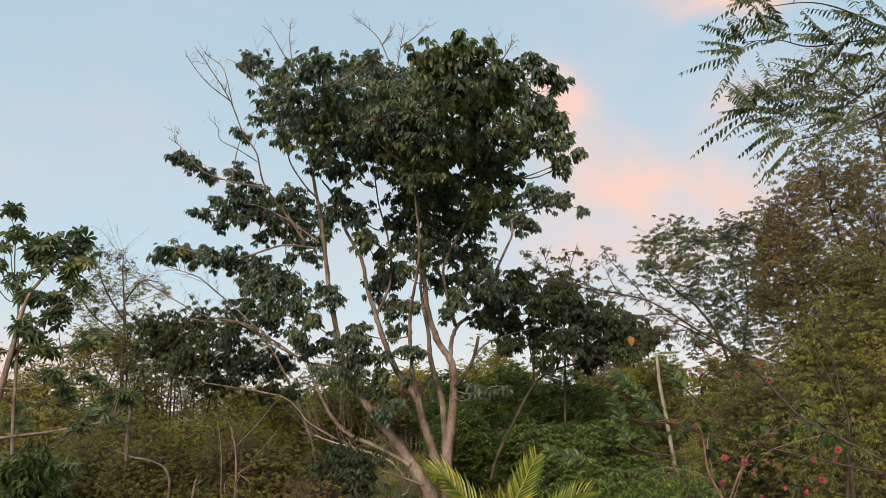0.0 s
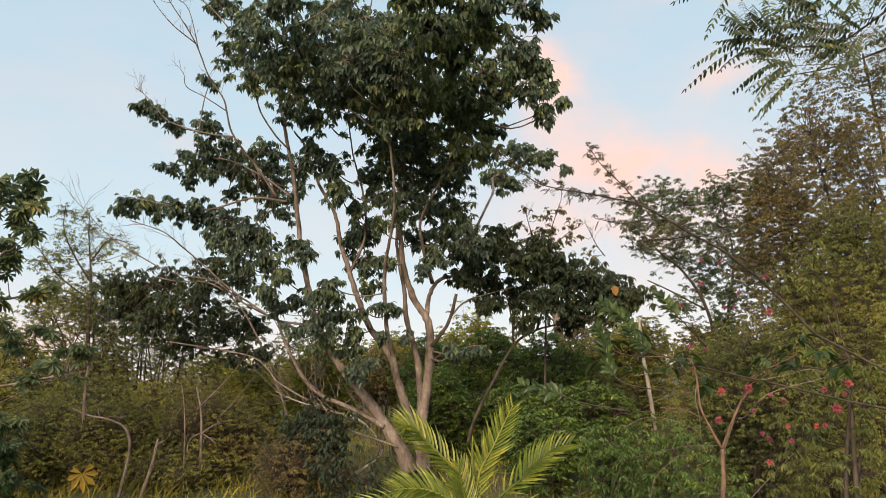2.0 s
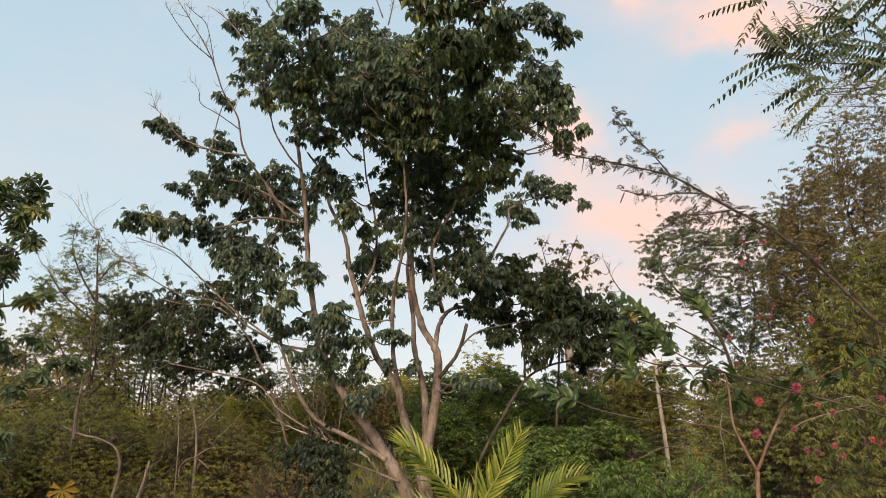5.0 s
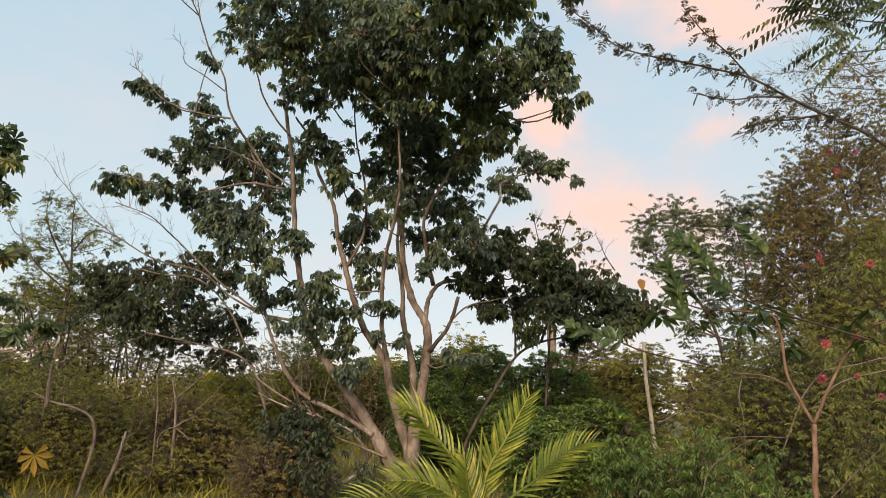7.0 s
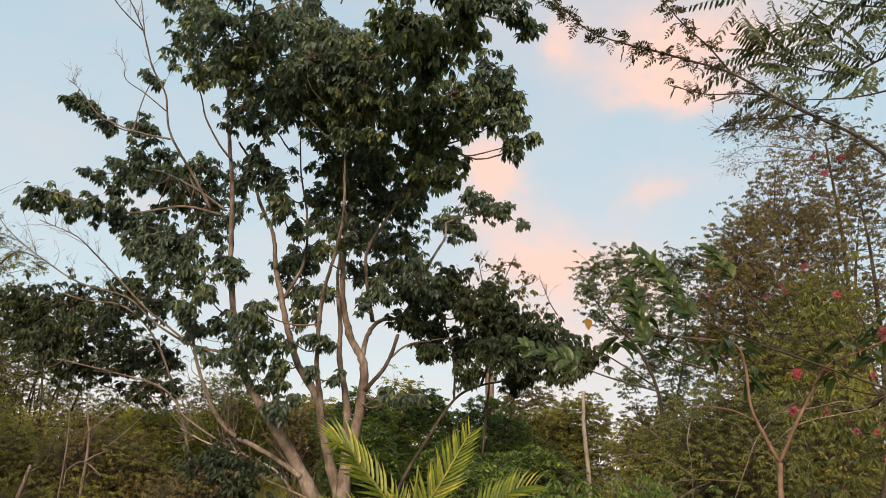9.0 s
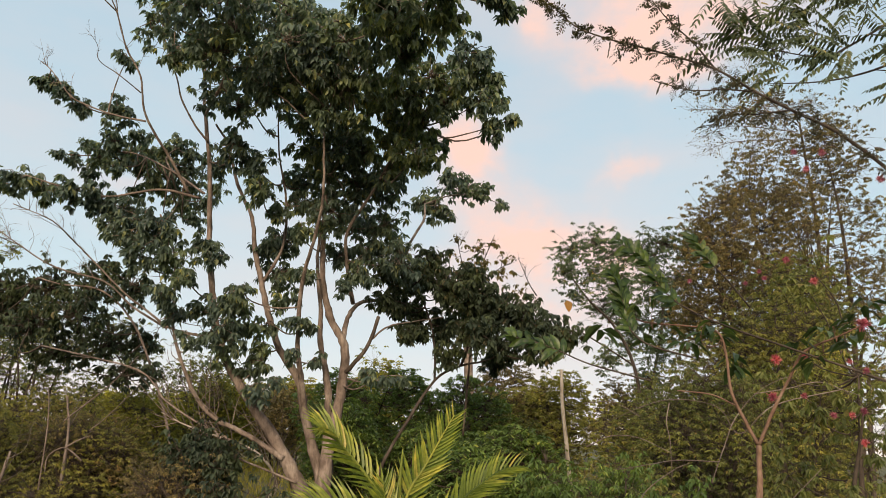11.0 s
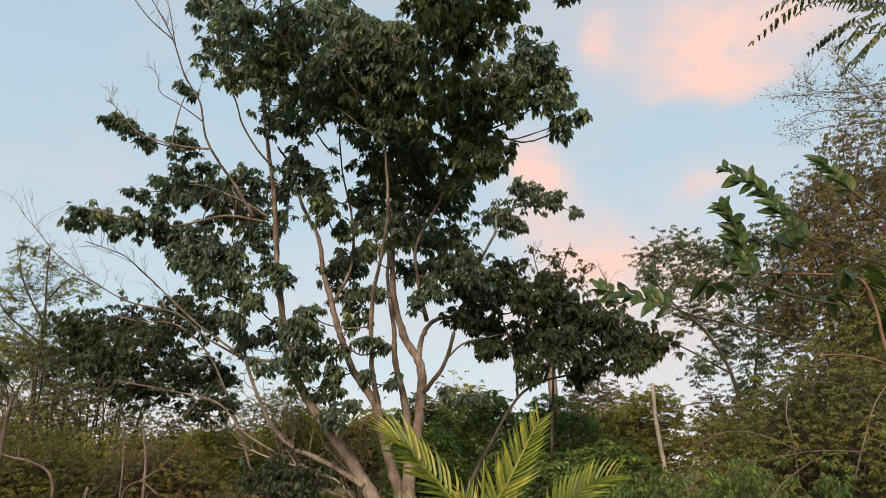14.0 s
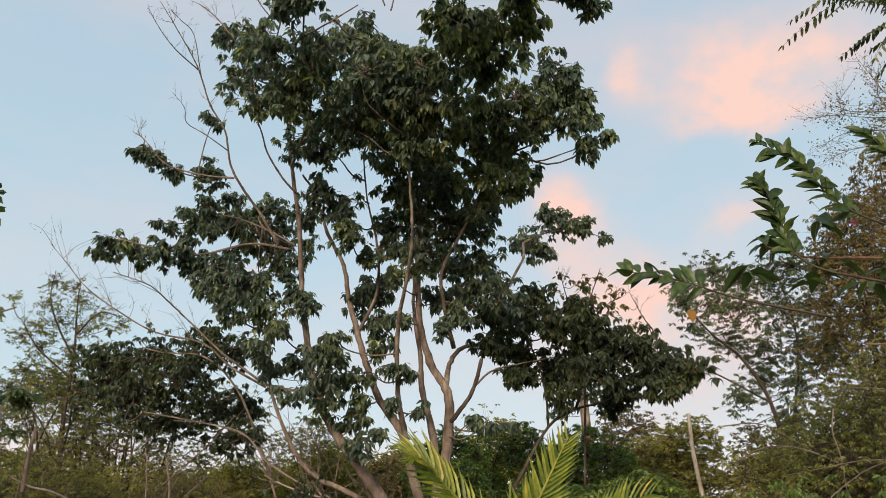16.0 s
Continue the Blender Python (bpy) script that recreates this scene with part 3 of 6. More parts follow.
# ---- the tall many-stemmed tree ----
rng = np.random.default_rng(11)
tree = thing("tree", (0.0, 13.7, 0.6), "tall many-stemmed tree with pinkish bark and drooping dark green leaves", "tree")
STEMS = [
    ("trunk", [(-0.22, 13.60, 0.77), (-0.36, 13.60, 1.15), (-0.60, 13.59, 1.52), (-0.85, 13.57, 1.88), (-1.10, 13.56, 2.20), (-1.35, 13.55, 2.53), (-1.57, 13.53, 2.89), (-1.77, 13.52, 3.40), (-1.86, 13.50, 3.85), (-2.00, 13.48, 4.66), (-2.11, 13.46, 5.70), (-2.29, 13.44, 6.67), (-2.38, 13.42, 7.32), (-2.44, 13.40, 8.23)], 0.165, 0.022, 0.5),
    ("trunk", [(0.04, 13.80, 0.80), (-0.06, 13.80, 1.22), (-0.24, 13.78, 1.74), (-0.37, 13.77, 2.13), (-0.50, 13.76, 2.62), (-0.83, 13.73, 3.11), (-1.04, 13.71, 3.61), (-1.18, 13.69, 4.07), (-1.34, 13.67, 4.63), (-1.42, 13.65, 5.10), (-1.70, 13.64, 5.63), (-1.95, 13.62, 6.33), (-2.14, 13.60, 6.61)], 0.135, 0.02, 0.4),
    ("trunk", [(-0.03, 13.70, 0.75), (-0.01, 13.70, 1.50), (0.07, 13.70, 2.07), (0.14, 13.70, 2.60), (0.13, 13.70, 3.20), (-0.09, 13.70, 3.57), (-0.25, 13.60, 4.08), (-0.30, 13.50, 4.62), (-0.31, 13.40, 5.31), (-0.24, 13.20, 6.29), (-0.02, 13.10, 6.95), (0.20, 12.90, 7.60)], 0.15, 0.018, 0.5),
    ("trunk", [(-0.02, 13.90, 1.60), (-0.03, 13.89, 2.15), (-0.09, 13.88, 2.70), (-0.23, 13.85, 3.26), (-0.27, 13.83, 3.76), (-0.37, 13.82, 4.47), (-0.36, 13.80, 5.20)], 0.11, 0.025, 0.0),
    ("limb", [(-0.62, 13.50, 1.50), (-0.84, 13.51, 1.64), (-1.28, 13.52, 1.87), (-1.62, 13.53, 2.02), (-1.92, 13.54, 2.32), (-2.17, 13.55, 2.78), (-2.36, 13.56, 3.29), (-2.42, 13.57, 3.88), (-2.52, 13.59, 4.49), (-2.78, 13.60, 5.02)], 0.075, 0.018, 0.0),
    ("limb", [(-0.40, 13.50, 1.18), (-0.80, 13.55, 1.33), (-1.27, 13.60, 1.51), (-1.52, 13.65, 1.74), (-1.71, 13.70, 2.00)], 0.034, 0.014, 0.0),
    ("limb", [(-1.80, 13.60, 3.18), (-2.40, 13.75, 3.30), (-2.81, 13.90, 3.57), (-3.22, 13.97, 3.86), (-3.70, 14.11, 4.29), (-4.05, 14.19, 4.60), (-4.44, 14.26, 4.94), (-4.70, 14.33, 5.09), (-5.21, 14.40, 5.28)], 0.036, 0.009, 0.0),
    ("limb", [(-2.40, 13.60, 5.38), (-2.69, 13.32, 5.83), (-2.90, 13.05, 6.09), (-3.04, 12.78, 6.34), (-3.09, 12.50, 6.73), (-3.27, 12.22, 7.02), (-3.42, 11.95, 7.46), (-3.67, 11.68, 7.88), (-3.87, 11.40, 8.16)], 0.045, 0.006, 0.0),
    ("limb", [(-3.16, 13.40, 6.45), (-3.61, 13.62, 6.60), (-4.13, 13.84, 6.82), (-4.56, 14.06, 7.10), (-5.01, 14.28, 7.64), (-5.29, 14.50, 7.90)], 0.03, 0.008, 0.0),
    ("limb", [(-2.20, 13.40, 5.26), (-2.78, 13.30, 5.31), (-3.44, 13.20, 5.10), (-4.00, 13.10, 5.14), (-4.56, 13.00, 5.25)], 0.04, 0.012, 0.0),
    ("limb", [(-2.18, 13.40, 6.19), (-2.38, 13.24, 6.38), (-2.60, 13.08, 6.72), (-2.69, 12.92, 7.01), (-2.92, 12.76, 7.60), (-3.10, 12.60, 8.41)], 0.032, 0.01, 0.0),
    ("limb", [(-2.28, 13.40, 6.65), (-1.83, 12.20, 6.90), (-1.74, 11.00, 7.13), (-1.52, 9.80, 7.04)], 0.04, 0.012, 0.0),
    ("limb", [(-0.37, 13.77, 2.13), (-0.46, 13.60, 2.62), (-0.55, 13.30, 3.11), (-0.54, 12.80, 3.89), (-0.42, 12.30, 4.35), (-0.33, 11.80, 4.77), (-0.36, 11.50, 5.35), (-0.38, 11.40, 5.80)], 0.085, 0.014, 0.0),
    ("limb", [(-1.18, 13.70, 4.07), (-0.91, 13.57, 4.65), (-0.92, 13.45, 5.34), (-1.08, 13.32, 6.05), (-1.16, 13.20, 6.76)], 0.05, 0.012, 0.0),
    ("limb", [(0.10, 13.70, 3.27), (0.16, 14.05, 3.70), (0.35, 14.40, 4.04), (0.78, 14.75, 4.30), (1.12, 15.10, 5.21), (1.46, 15.45, 5.93), (1.52, 15.80, 6.40)], 0.075, 0.025, 0.0),
    ("limb", [(0.22, 13.70, 3.85), (0.09, 13.35, 4.33), (0.05, 13.00, 4.78), (0.40, 12.65, 5.37), (0.80, 12.30, 6.24), (1.19, 11.95, 6.99), (1.64, 11.60, 7.21)], 0.06, 0.012, 0.0),
    ("limb", [(0.49, 13.60, 3.25), (0.76, 13.83, 3.54), (1.10, 14.07, 3.69), (1.73, 14.30, 3.87)], 0.03, 0.012, 0.0),
    ("limb", [(1.52, 15.80, 6.40), (2.04, 16.03, 6.71), (2.63, 16.27, 6.87), (3.15, 16.50, 6.80)], 0.025, 0.008, 0.0),
    ("limb", [(-2.18, 13.60, 5.42), (-2.99, 14.80, 6.24), (-3.98, 15.80, 6.93), (-4.81, 16.20, 6.96), (-5.30, 16.20, 6.95)], 0.032, 0.01, 0.0),
    ("limb", [(-2.99, 14.80, 6.24), (-3.23, 15.40, 6.74), (-3.08, 15.80, 7.16)], 0.02, 0.008, 0.0),
    ("limb", [(-0.06, 12.80, 6.88), (0.12, 11.20, 6.78), (0.23, 9.40, 6.51), (0.27, 8.60, 6.55)], 0.035, 0.01, 0.0),
    ("limb", [(0.02, 12.60, 7.11), (0.42, 11.20, 6.72), (0.63, 10.00, 6.55), (0.79, 9.10, 6.42)], 0.035, 0.01, 0.0),
    ("limb", [(-0.24, 13.20, 6.29), (-0.43, 12.20, 6.65), (-0.63, 12.00, 7.28), (-0.77, 12.20, 8.01)], 0.035, 0.01, 0.0),
    ("limb", [(-2.37, 13.40, 7.32), (-2.33, 11.80, 7.24), (-1.90, 10.40, 7.11)], 0.03, 0.01, 0.0),
    ("limb", [(-1.68, 10.60, 6.93), (-1.32, 10.40, 7.00), (-0.99, 10.40, 7.26)], 0.022, 0.01, 0.0),
    ("limb", [(0.05, 13.70, 4.96), (-0.08, 13.00, 5.49), (-0.46, 12.80, 5.65)], 0.03, 0.01, 0.0),
    ("limb", [(0.42, 13.20, 5.54), (0.69, 12.40, 5.78), (1.01, 12.00, 6.12)], 0.03, 0.01, 0.0),
    ("stub", [(0.13, 13.70, 2.74), (0.28, 13.57, 2.90), (0.48, 13.43, 3.18), (0.60, 13.30, 3.59)], 0.06, 0.035, 0.0),
]
for kind, line, r0, r1, flare in STEMS:
    v, f = tube(line, r0 * (0.66 if kind == "trunk" else 0.56), r1 * 0.75, 12, rng, 6, 0.18, 0.8, flare * 0.6)
    part(kind, v, f, BARK if kind != "stub" else BARK_DARK, tree, "dark broken-off branch stub" if kind == "stub" else "")
bones = bones_of(*[l[1] for l in STEMS if l[0] != "stub"])
CROWN = [
    [(-3.10, 12.39, 8.35, 0.27), (-2.48, 11.58, 7.74, 0.32), (-2.81, 12.06, 7.43, 0.34), (-2.10, 10.85, 6.93, 0.35), (-1.59, 9.91, 7.03, 0.21), (-1.57, 10.99, 7.07, 0.38), (-2.48, 11.69, 6.75, 0.30), (-1.87, 11.29, 6.55, 0.38), (-1.53, 12.21, 7.01, 0.41), (-1.24, 12.06, 8.08, 0.30), (-1.00, 11.68, 8.01, 0.16), (-1.09, 11.50, 7.25, 0.36), (-0.74, 11.69, 7.31, 0.26), (-0.73, 11.43, 6.72, 0.41), (-1.20, 11.64, 6.30, 0.38), (-0.73, 12.80, 6.59, 0.42), (-2.16, 13.09, 6.80, 0.25), (-1.65, 12.29, 6.32, 0.27), (-1.85, 10.12, 7.04, 0.22), (-3.40, 12.93, 8.82, 0.15), (-1.51, 12.27, 8.18, 0.24), (-0.95, 10.80, 6.54, 0.34), (-1.61, 11.03, 6.76, 0.35), (-3.58, 13.42, 7.53, 0.17), (-2.04, 11.51, 6.85, 0.31)],
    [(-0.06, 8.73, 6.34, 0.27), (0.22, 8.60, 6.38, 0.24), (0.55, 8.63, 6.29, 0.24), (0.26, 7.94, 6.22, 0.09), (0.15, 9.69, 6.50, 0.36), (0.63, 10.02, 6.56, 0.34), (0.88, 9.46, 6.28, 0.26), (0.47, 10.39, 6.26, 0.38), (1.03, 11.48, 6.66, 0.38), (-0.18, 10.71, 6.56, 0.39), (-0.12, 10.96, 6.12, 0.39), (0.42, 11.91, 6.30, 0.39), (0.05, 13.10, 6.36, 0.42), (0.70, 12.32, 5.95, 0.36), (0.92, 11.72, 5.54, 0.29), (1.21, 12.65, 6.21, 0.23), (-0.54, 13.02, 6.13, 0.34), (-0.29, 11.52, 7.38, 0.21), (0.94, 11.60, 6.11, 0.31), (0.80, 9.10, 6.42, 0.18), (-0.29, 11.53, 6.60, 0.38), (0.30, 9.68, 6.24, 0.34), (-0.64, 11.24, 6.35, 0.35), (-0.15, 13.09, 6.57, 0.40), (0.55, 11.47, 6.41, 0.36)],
    [(1.50, 11.65, 7.14, 0.34), (1.74, 11.74, 6.90, 0.30), (2.00, 12.08, 6.94, 0.19), (1.46, 11.95, 6.68, 0.26), (1.78, 11.66, 6.45, 0.24), (1.92, 11.86, 6.13, 0.17), (2.26, 11.89, 6.35, 0.10), (1.19, 11.70, 6.36, 0.22), (2.10, 12.04, 6.68, 0.11)],
    [(1.22, 9.18, 6.56, 0.14), (1.36, 9.00, 6.31, 0.15), (1.60, 9.19, 6.20, 0.11), (1.02, 8.83, 6.26, 0.10)],
    [(2.41, 16.38, 7.07, 0.33), (2.78, 16.38, 7.04, 0.21), (3.12, 16.21, 6.70, 0.11), (1.84, 16.07, 6.45, 0.29), (1.98, 15.93, 7.00, 0.22), (1.55, 16.13, 6.57, 0.24)],
    [(-0.38, 13.46, 5.85, 0.43), (0.12, 13.15, 5.64, 0.42), (0.54, 13.19, 5.69, 0.38), (-0.19, 13.20, 5.14, 0.34), (0.22, 14.18, 5.39, 0.36), (0.61, 13.61, 5.12, 0.35), (0.42, 13.68, 4.73, 0.30), (0.84, 13.13, 4.49, 0.33), (-0.78, 13.69, 5.72, 0.25), (-1.43, 12.80, 5.68, 0.27), (-1.70, 12.68, 5.95, 0.25), (-2.10, 13.96, 6.07, 0.21), (-1.22, 12.61, 5.17, 0.25), (-0.95, 14.17, 4.99, 0.27), (-1.16, 13.92, 4.73, 0.29), (-0.92, 13.86, 4.29, 0.29), (-1.36, 12.68, 3.70, 0.19), (-1.58, 12.93, 3.61, 0.19), (-0.01, 13.96, 4.70, 0.23), (0.27, 13.29, 4.24, 0.23)],
    [(-5.31, 16.10, 6.94, 0.10), (-5.13, 16.32, 6.93, 0.16), (-4.83, 16.22, 7.23, 0.14), (-4.48, 15.78, 6.82, 0.26), (-4.30, 15.84, 7.15, 0.23), (-4.14, 16.30, 7.10, 0.28), (-4.07, 15.60, 6.58, 0.19), (-4.73, 16.26, 6.65, 0.17), (-3.78, 16.24, 7.20, 0.25), (-3.76, 15.97, 6.76, 0.22), (-3.33, 15.84, 7.05, 0.21), (-3.08, 15.82, 7.19, 0.20), (-2.88, 15.80, 7.03, 0.16), (-3.32, 15.96, 6.76, 0.25), (-2.97, 16.00, 6.76, 0.25), (-3.58, 16.04, 6.49, 0.24), (-3.28, 16.40, 6.51, 0.24), (-2.88, 16.23, 6.53, 0.21), (-3.85, 16.10, 6.29, 0.15), (-3.01, 16.39, 6.19, 0.20), (-3.11, 15.77, 5.78, 0.13), (-2.72, 15.73, 5.72, 0.18), (-2.61, 16.09, 6.19, 0.18), (-2.37, 15.64, 6.31, 0.17), (-3.83, 15.63, 7.21, 0.17)],
    [(-4.63, 13.00, 5.23, 0.19), (-4.41, 13.39, 5.23, 0.23), (-3.89, 12.99, 5.06, 0.24), (-3.58, 13.27, 5.07, 0.27), (-3.27, 13.32, 4.97, 0.29), (-2.90, 13.03, 4.69, 0.30), (-2.62, 13.06, 4.59, 0.26), (-3.28, 13.02, 4.60, 0.20), (-2.38, 12.86, 4.15, 0.25), (-2.04, 13.09, 4.47, 0.18), (-2.87, 12.94, 4.18, 0.21), (-1.83, 12.95, 4.24, 0.15), (-3.01, 12.91, 4.42, 0.20), (-2.15, 12.92, 3.91, 0.17), (-4.95, 13.29, 5.20, 0.13)],
    [(-5.16, 14.55, 7.59, 0.14), (-4.74, 14.31, 7.30, 0.14), (-4.51, 14.44, 7.13, 0.14), (-3.90, 14.51, 7.09, 0.23), (-4.96, 14.49, 7.46, 0.11)],
    [(-1.82, 13.66, 3.24, 0.22), (-1.44, 13.07, 3.06, 0.25), (-1.31, 13.56, 2.73, 0.22), (-1.11, 13.02, 2.43, 0.15), (-1.39, 13.31, 3.57, 0.18), (-2.49, 13.01, 3.65, 0.25), (-1.07, 13.45, 3.09, 0.18), (-2.35, 13.57, 3.49, 0.20)],
    [(-0.62, 13.08, 4.72, 0.17), (-0.56, 13.30, 4.17, 0.16), (-0.81, 13.36, 3.75, 0.16), (-0.42, 13.02, 3.35, 0.11), (0.07, 13.09, 3.97, 0.13), (-0.65, 13.56, 5.36, 0.22), (-1.02, 13.04, 5.08, 0.16)],
    [(-2.04, 13.52, 3.60, 0.23), (-1.59, 12.85, 3.20, 0.20), (-1.30, 13.34, 3.32, 0.21), (-0.99, 13.18, 3.37, 0.16), (-1.03, 13.34, 2.84, 0.19), (-0.85, 12.83, 2.46, 0.15), (-1.03, 12.84, 2.30, 0.12), (-0.62, 12.94, 2.92, 0.11), (-0.30, 13.58, 2.97, 0.11), (0.49, 13.04, 2.68, 0.14), (0.73, 13.27, 2.67, 0.12), (1.04, 13.59, 2.76, 0.11), (-1.65, 13.36, 2.92, 0.14), (-0.63, 12.97, 3.39, 0.12), (-2.05, 13.14, 3.11, 0.16), (-1.43, 12.88, 3.52, 0.15)],
    [(-0.82, 12.97, 8.41, 0.28), (-0.50, 12.58, 7.96, 0.29), (-0.65, 12.55, 7.54, 0.30), (-0.97, 12.53, 8.06, 0.27), (-0.35, 12.87, 8.37, 0.23), (-0.49, 12.53, 7.10, 0.30), (-1.33, 12.88, 7.61, 0.31), (-1.53, 12.84, 7.05, 0.30), (-0.36, 12.65, 7.68, 0.28), (-1.07, 12.70, 6.98, 0.32), (-1.99, 12.95, 7.00, 0.31), (-2.44, 12.87, 7.48, 0.29), (0.72, 12.49, 6.42, 0.31), (0.27, 12.85, 7.10, 0.34), (-0.53, 12.64, 6.52, 0.29), (0.13, 12.99, 6.00, 0.34), (0.60, 12.53, 5.63, 0.29), (-0.16, 12.65, 5.89, 0.31)],
    [(-0.40, 11.29, 5.77, 0.19), (-0.46, 11.26, 6.04, 0.19), (-0.52, 11.22, 6.34, 0.22), (-0.57, 10.81, 6.39, 0.21), (-0.71, 11.24, 7.03, 0.23), (-0.22, 11.57, 6.23, 0.15), (-0.82, 11.12, 6.73, 0.19), (-0.31, 10.81, 6.20, 0.18), (-0.79, 11.00, 7.06, 0.20)],
]
for i, group_of in enumerate(CROWN):
    dress(tree, group_of, bones, rng, BROAD_YELLOWISH if i == 1 else BROAD, 0.126, 0.060, BARK, {0: 47, 1: 52, 2: 52, 8: 95, 9: 36, 11: 36, 12: 46}.get(i, 60), 13, 1.4, 0.85, OVATE if i in (1, 2) else SIMPLE, 150 if i in (1, 2) else 0)
for line, n, length in ((STEMS[7][1], 10, 0.3), (STEMS[8][1], 12, 0.45), (STEMS[6][1], 16, 0.6), (STEMS[10][1], 8, 0.7)):
    bare_twigs(tree, line, rng, n, length, 0.005, BARK, 0.5, 0.55)

DEAD = [[(-3.32, 12.40, 7.09), (-3.44, 12.20, 7.47), (-3.56, 12.00, 8.05), (-3.71, 11.80, 8.16), (-3.81, 11.60, 8.19)],
    [(-3.32, 13.50, 6.98), (-3.65, 13.32, 7.17), (-3.91, 13.15, 7.28), (-3.92, 12.98, 7.45), (-4.07, 12.80, 7.61)],
    [(-3.49, 12.20, 7.58), (-3.78, 11.93, 7.76), (-3.95, 11.67, 7.94), (-4.00, 11.40, 8.02)],
    [(-2.56, 10.60, 6.96), (-2.78, 10.60, 7.24), (-3.00, 10.60, 7.43), (-3.12, 10.60, 7.49)],
    [(-2.18, 11.00, 7.53), (-2.36, 11.00, 7.78), (-2.55, 11.00, 8.13), (-2.71, 11.00, 8.28)],
    [(-2.17, 10.80, 7.51), (-2.22, 10.80, 7.90), (-2.20, 10.80, 8.24)],
    [(-0.64, 10.20, 7.09), (-0.79, 10.20, 7.49), (-0.96, 10.20, 7.70), (-1.17, 10.20, 7.87)],
    [(-0.55, 10.00, 6.85), (-0.48, 10.00, 7.25), (-0.41, 10.00, 7.65)],
    [(-0.48, 10.00, 7.25), (-0.26, 10.00, 7.42), (-0.10, 10.00, 7.59)],
    [(-0.76, 10.20, 7.41), (-0.64, 10.20, 7.59), (-0.55, 10.20, 7.77)],
    [(0.76, 8.60, 6.23), (0.76, 8.60, 6.42), (0.68, 8.60, 6.61)],
    [(0.80, 8.60, 6.22), (0.91, 8.60, 6.41), (0.95, 8.60, 6.53)]]
for line in DEAD:
    part("limb", *tube(line, 0.010, 0.003, 5, rng, 5, 0.1), BARK, tree, "bare dead branch")
    bare_twigs(tree, line, rng, 9, 0.22, 0.0026, BARK, 0.5, 0.2, "branchwork", 3)
dry = [(-1.12, 14.00, 0.76), (-0.70, 14.12, 1.11), (-1.00, 14.24, 1.58), (-1.57, 14.36, 1.80), (-2.15, 14.48, 1.98), (-2.56, 14.60, 2.17)]
part("limb", *tube(dry, 0.03, 0.008, 6, rng, 5, 0.1), BARK_PALE, tree)
bare_twigs(tree, dry, rng, 30, 0.9, 0.009, BARK, 0.8, 0.05)
bare_twigs(tree, STEMS[4][1], rng, 26, 0.8, 0.009, BARK, 0.4, 0.05)

# ---- smaller dark tree beside it ----
rng = np.random.default_rng(12)
small = thing("small_tree", (1.3, 14.6, 0.7), "slender leaning tree with a low dark green crown", "tree")
S = [[(0.77, 14.60, 1.20), (0.90, 14.53, 1.60), (1.18, 14.47, 2.12), (1.63, 14.40, 2.85), (2.04, 14.33, 3.09), (2.51, 14.27, 3.22), (2.93, 14.20, 3.51)], [(1.64, 14.50, 2.86), (1.62, 14.43, 3.27), (1.52, 14.37, 3.78), (1.24, 14.30, 4.42)], [(2.05, 14.40, 3.10), (2.24, 14.33, 3.65), (2.47, 14.27, 4.05), (2.78, 14.20, 4.24)]]
for line, r0 in zip(S, (0.032, 0.02, 0.022)):
    part("trunk" if r0 >= 0.03 else "limb", *tube(line, r0, 0.01, 8, rng, 5, 0.1), BARK_DARK, small)
dress(small, [(0.88, 13.85, 4.44, 0.33), (1.38, 14.83, 4.65, 0.39), (1.70, 13.77, 4.29, 0.39), (2.09, 13.75, 4.18, 0.39), (2.52, 13.99, 4.05, 0.37), (2.88, 13.82, 3.86, 0.37), (3.40, 14.44, 3.84, 0.37), (3.58, 13.66, 3.59, 0.27), (1.25, 14.75, 4.07, 0.35), (1.77, 14.70, 3.83, 0.35), (2.11, 13.50, 3.53, 0.32), (2.73, 14.26, 3.44, 0.30), (3.10, 13.65, 3.32, 0.26), (3.44, 13.86, 3.46, 0.25), (0.79, 14.08, 4.07, 0.27), (1.18, 14.14, 3.57, 0.23), (1.78, 14.16, 3.23, 0.21), (2.65, 14.80, 3.28, 0.17), (1.43, 13.86, 4.74, 0.21), (2.07, 13.76, 4.54, 0.18)], bones_of(*S), rng, DARK, 0.125, 0.060, BARK_DARK, 80, 13, 1.3, 0.8, SIMPLE)

rng = np.random.default_rng(17)
sparse = thing("slender_tree", (1.55, 15.2, 0.7), "slender sparse tree with small rounded leaves on dark twigs", "tree")
Q = [[(2.25, 15.20, 2.06), (2.34, 15.20, 3.34), (2.38, 15.20, 4.22), (2.48, 15.20, 4.90), (2.59, 15.20, 5.24), (2.76, 15.20, 5.68)], [(2.42, 15.20, 4.44), (2.17, 15.10, 5.00), (2.04, 15.00, 5.44)], [(2.45, 15.20, 4.67), (2.81, 15.25, 5.01), (3.06, 15.30, 5.19)], [(3.55, 15.20, 4.58), (3.40, 15.20, 4.81), (3.28, 15.20, 5.10)]]
for line, r0 in zip(Q, (0.022, 0.014, 0.012, 0.012)):
    part("trunk" if r0 == 0.022 else "limb", *tube(line, r0, 0.005, 7, rng, 5, 0.1), BARK_DARK, sparse)
    bare_twigs(sparse, line, rng, 5, 0.35, 0.004, BARK_DARK, 0.7, 0.6)
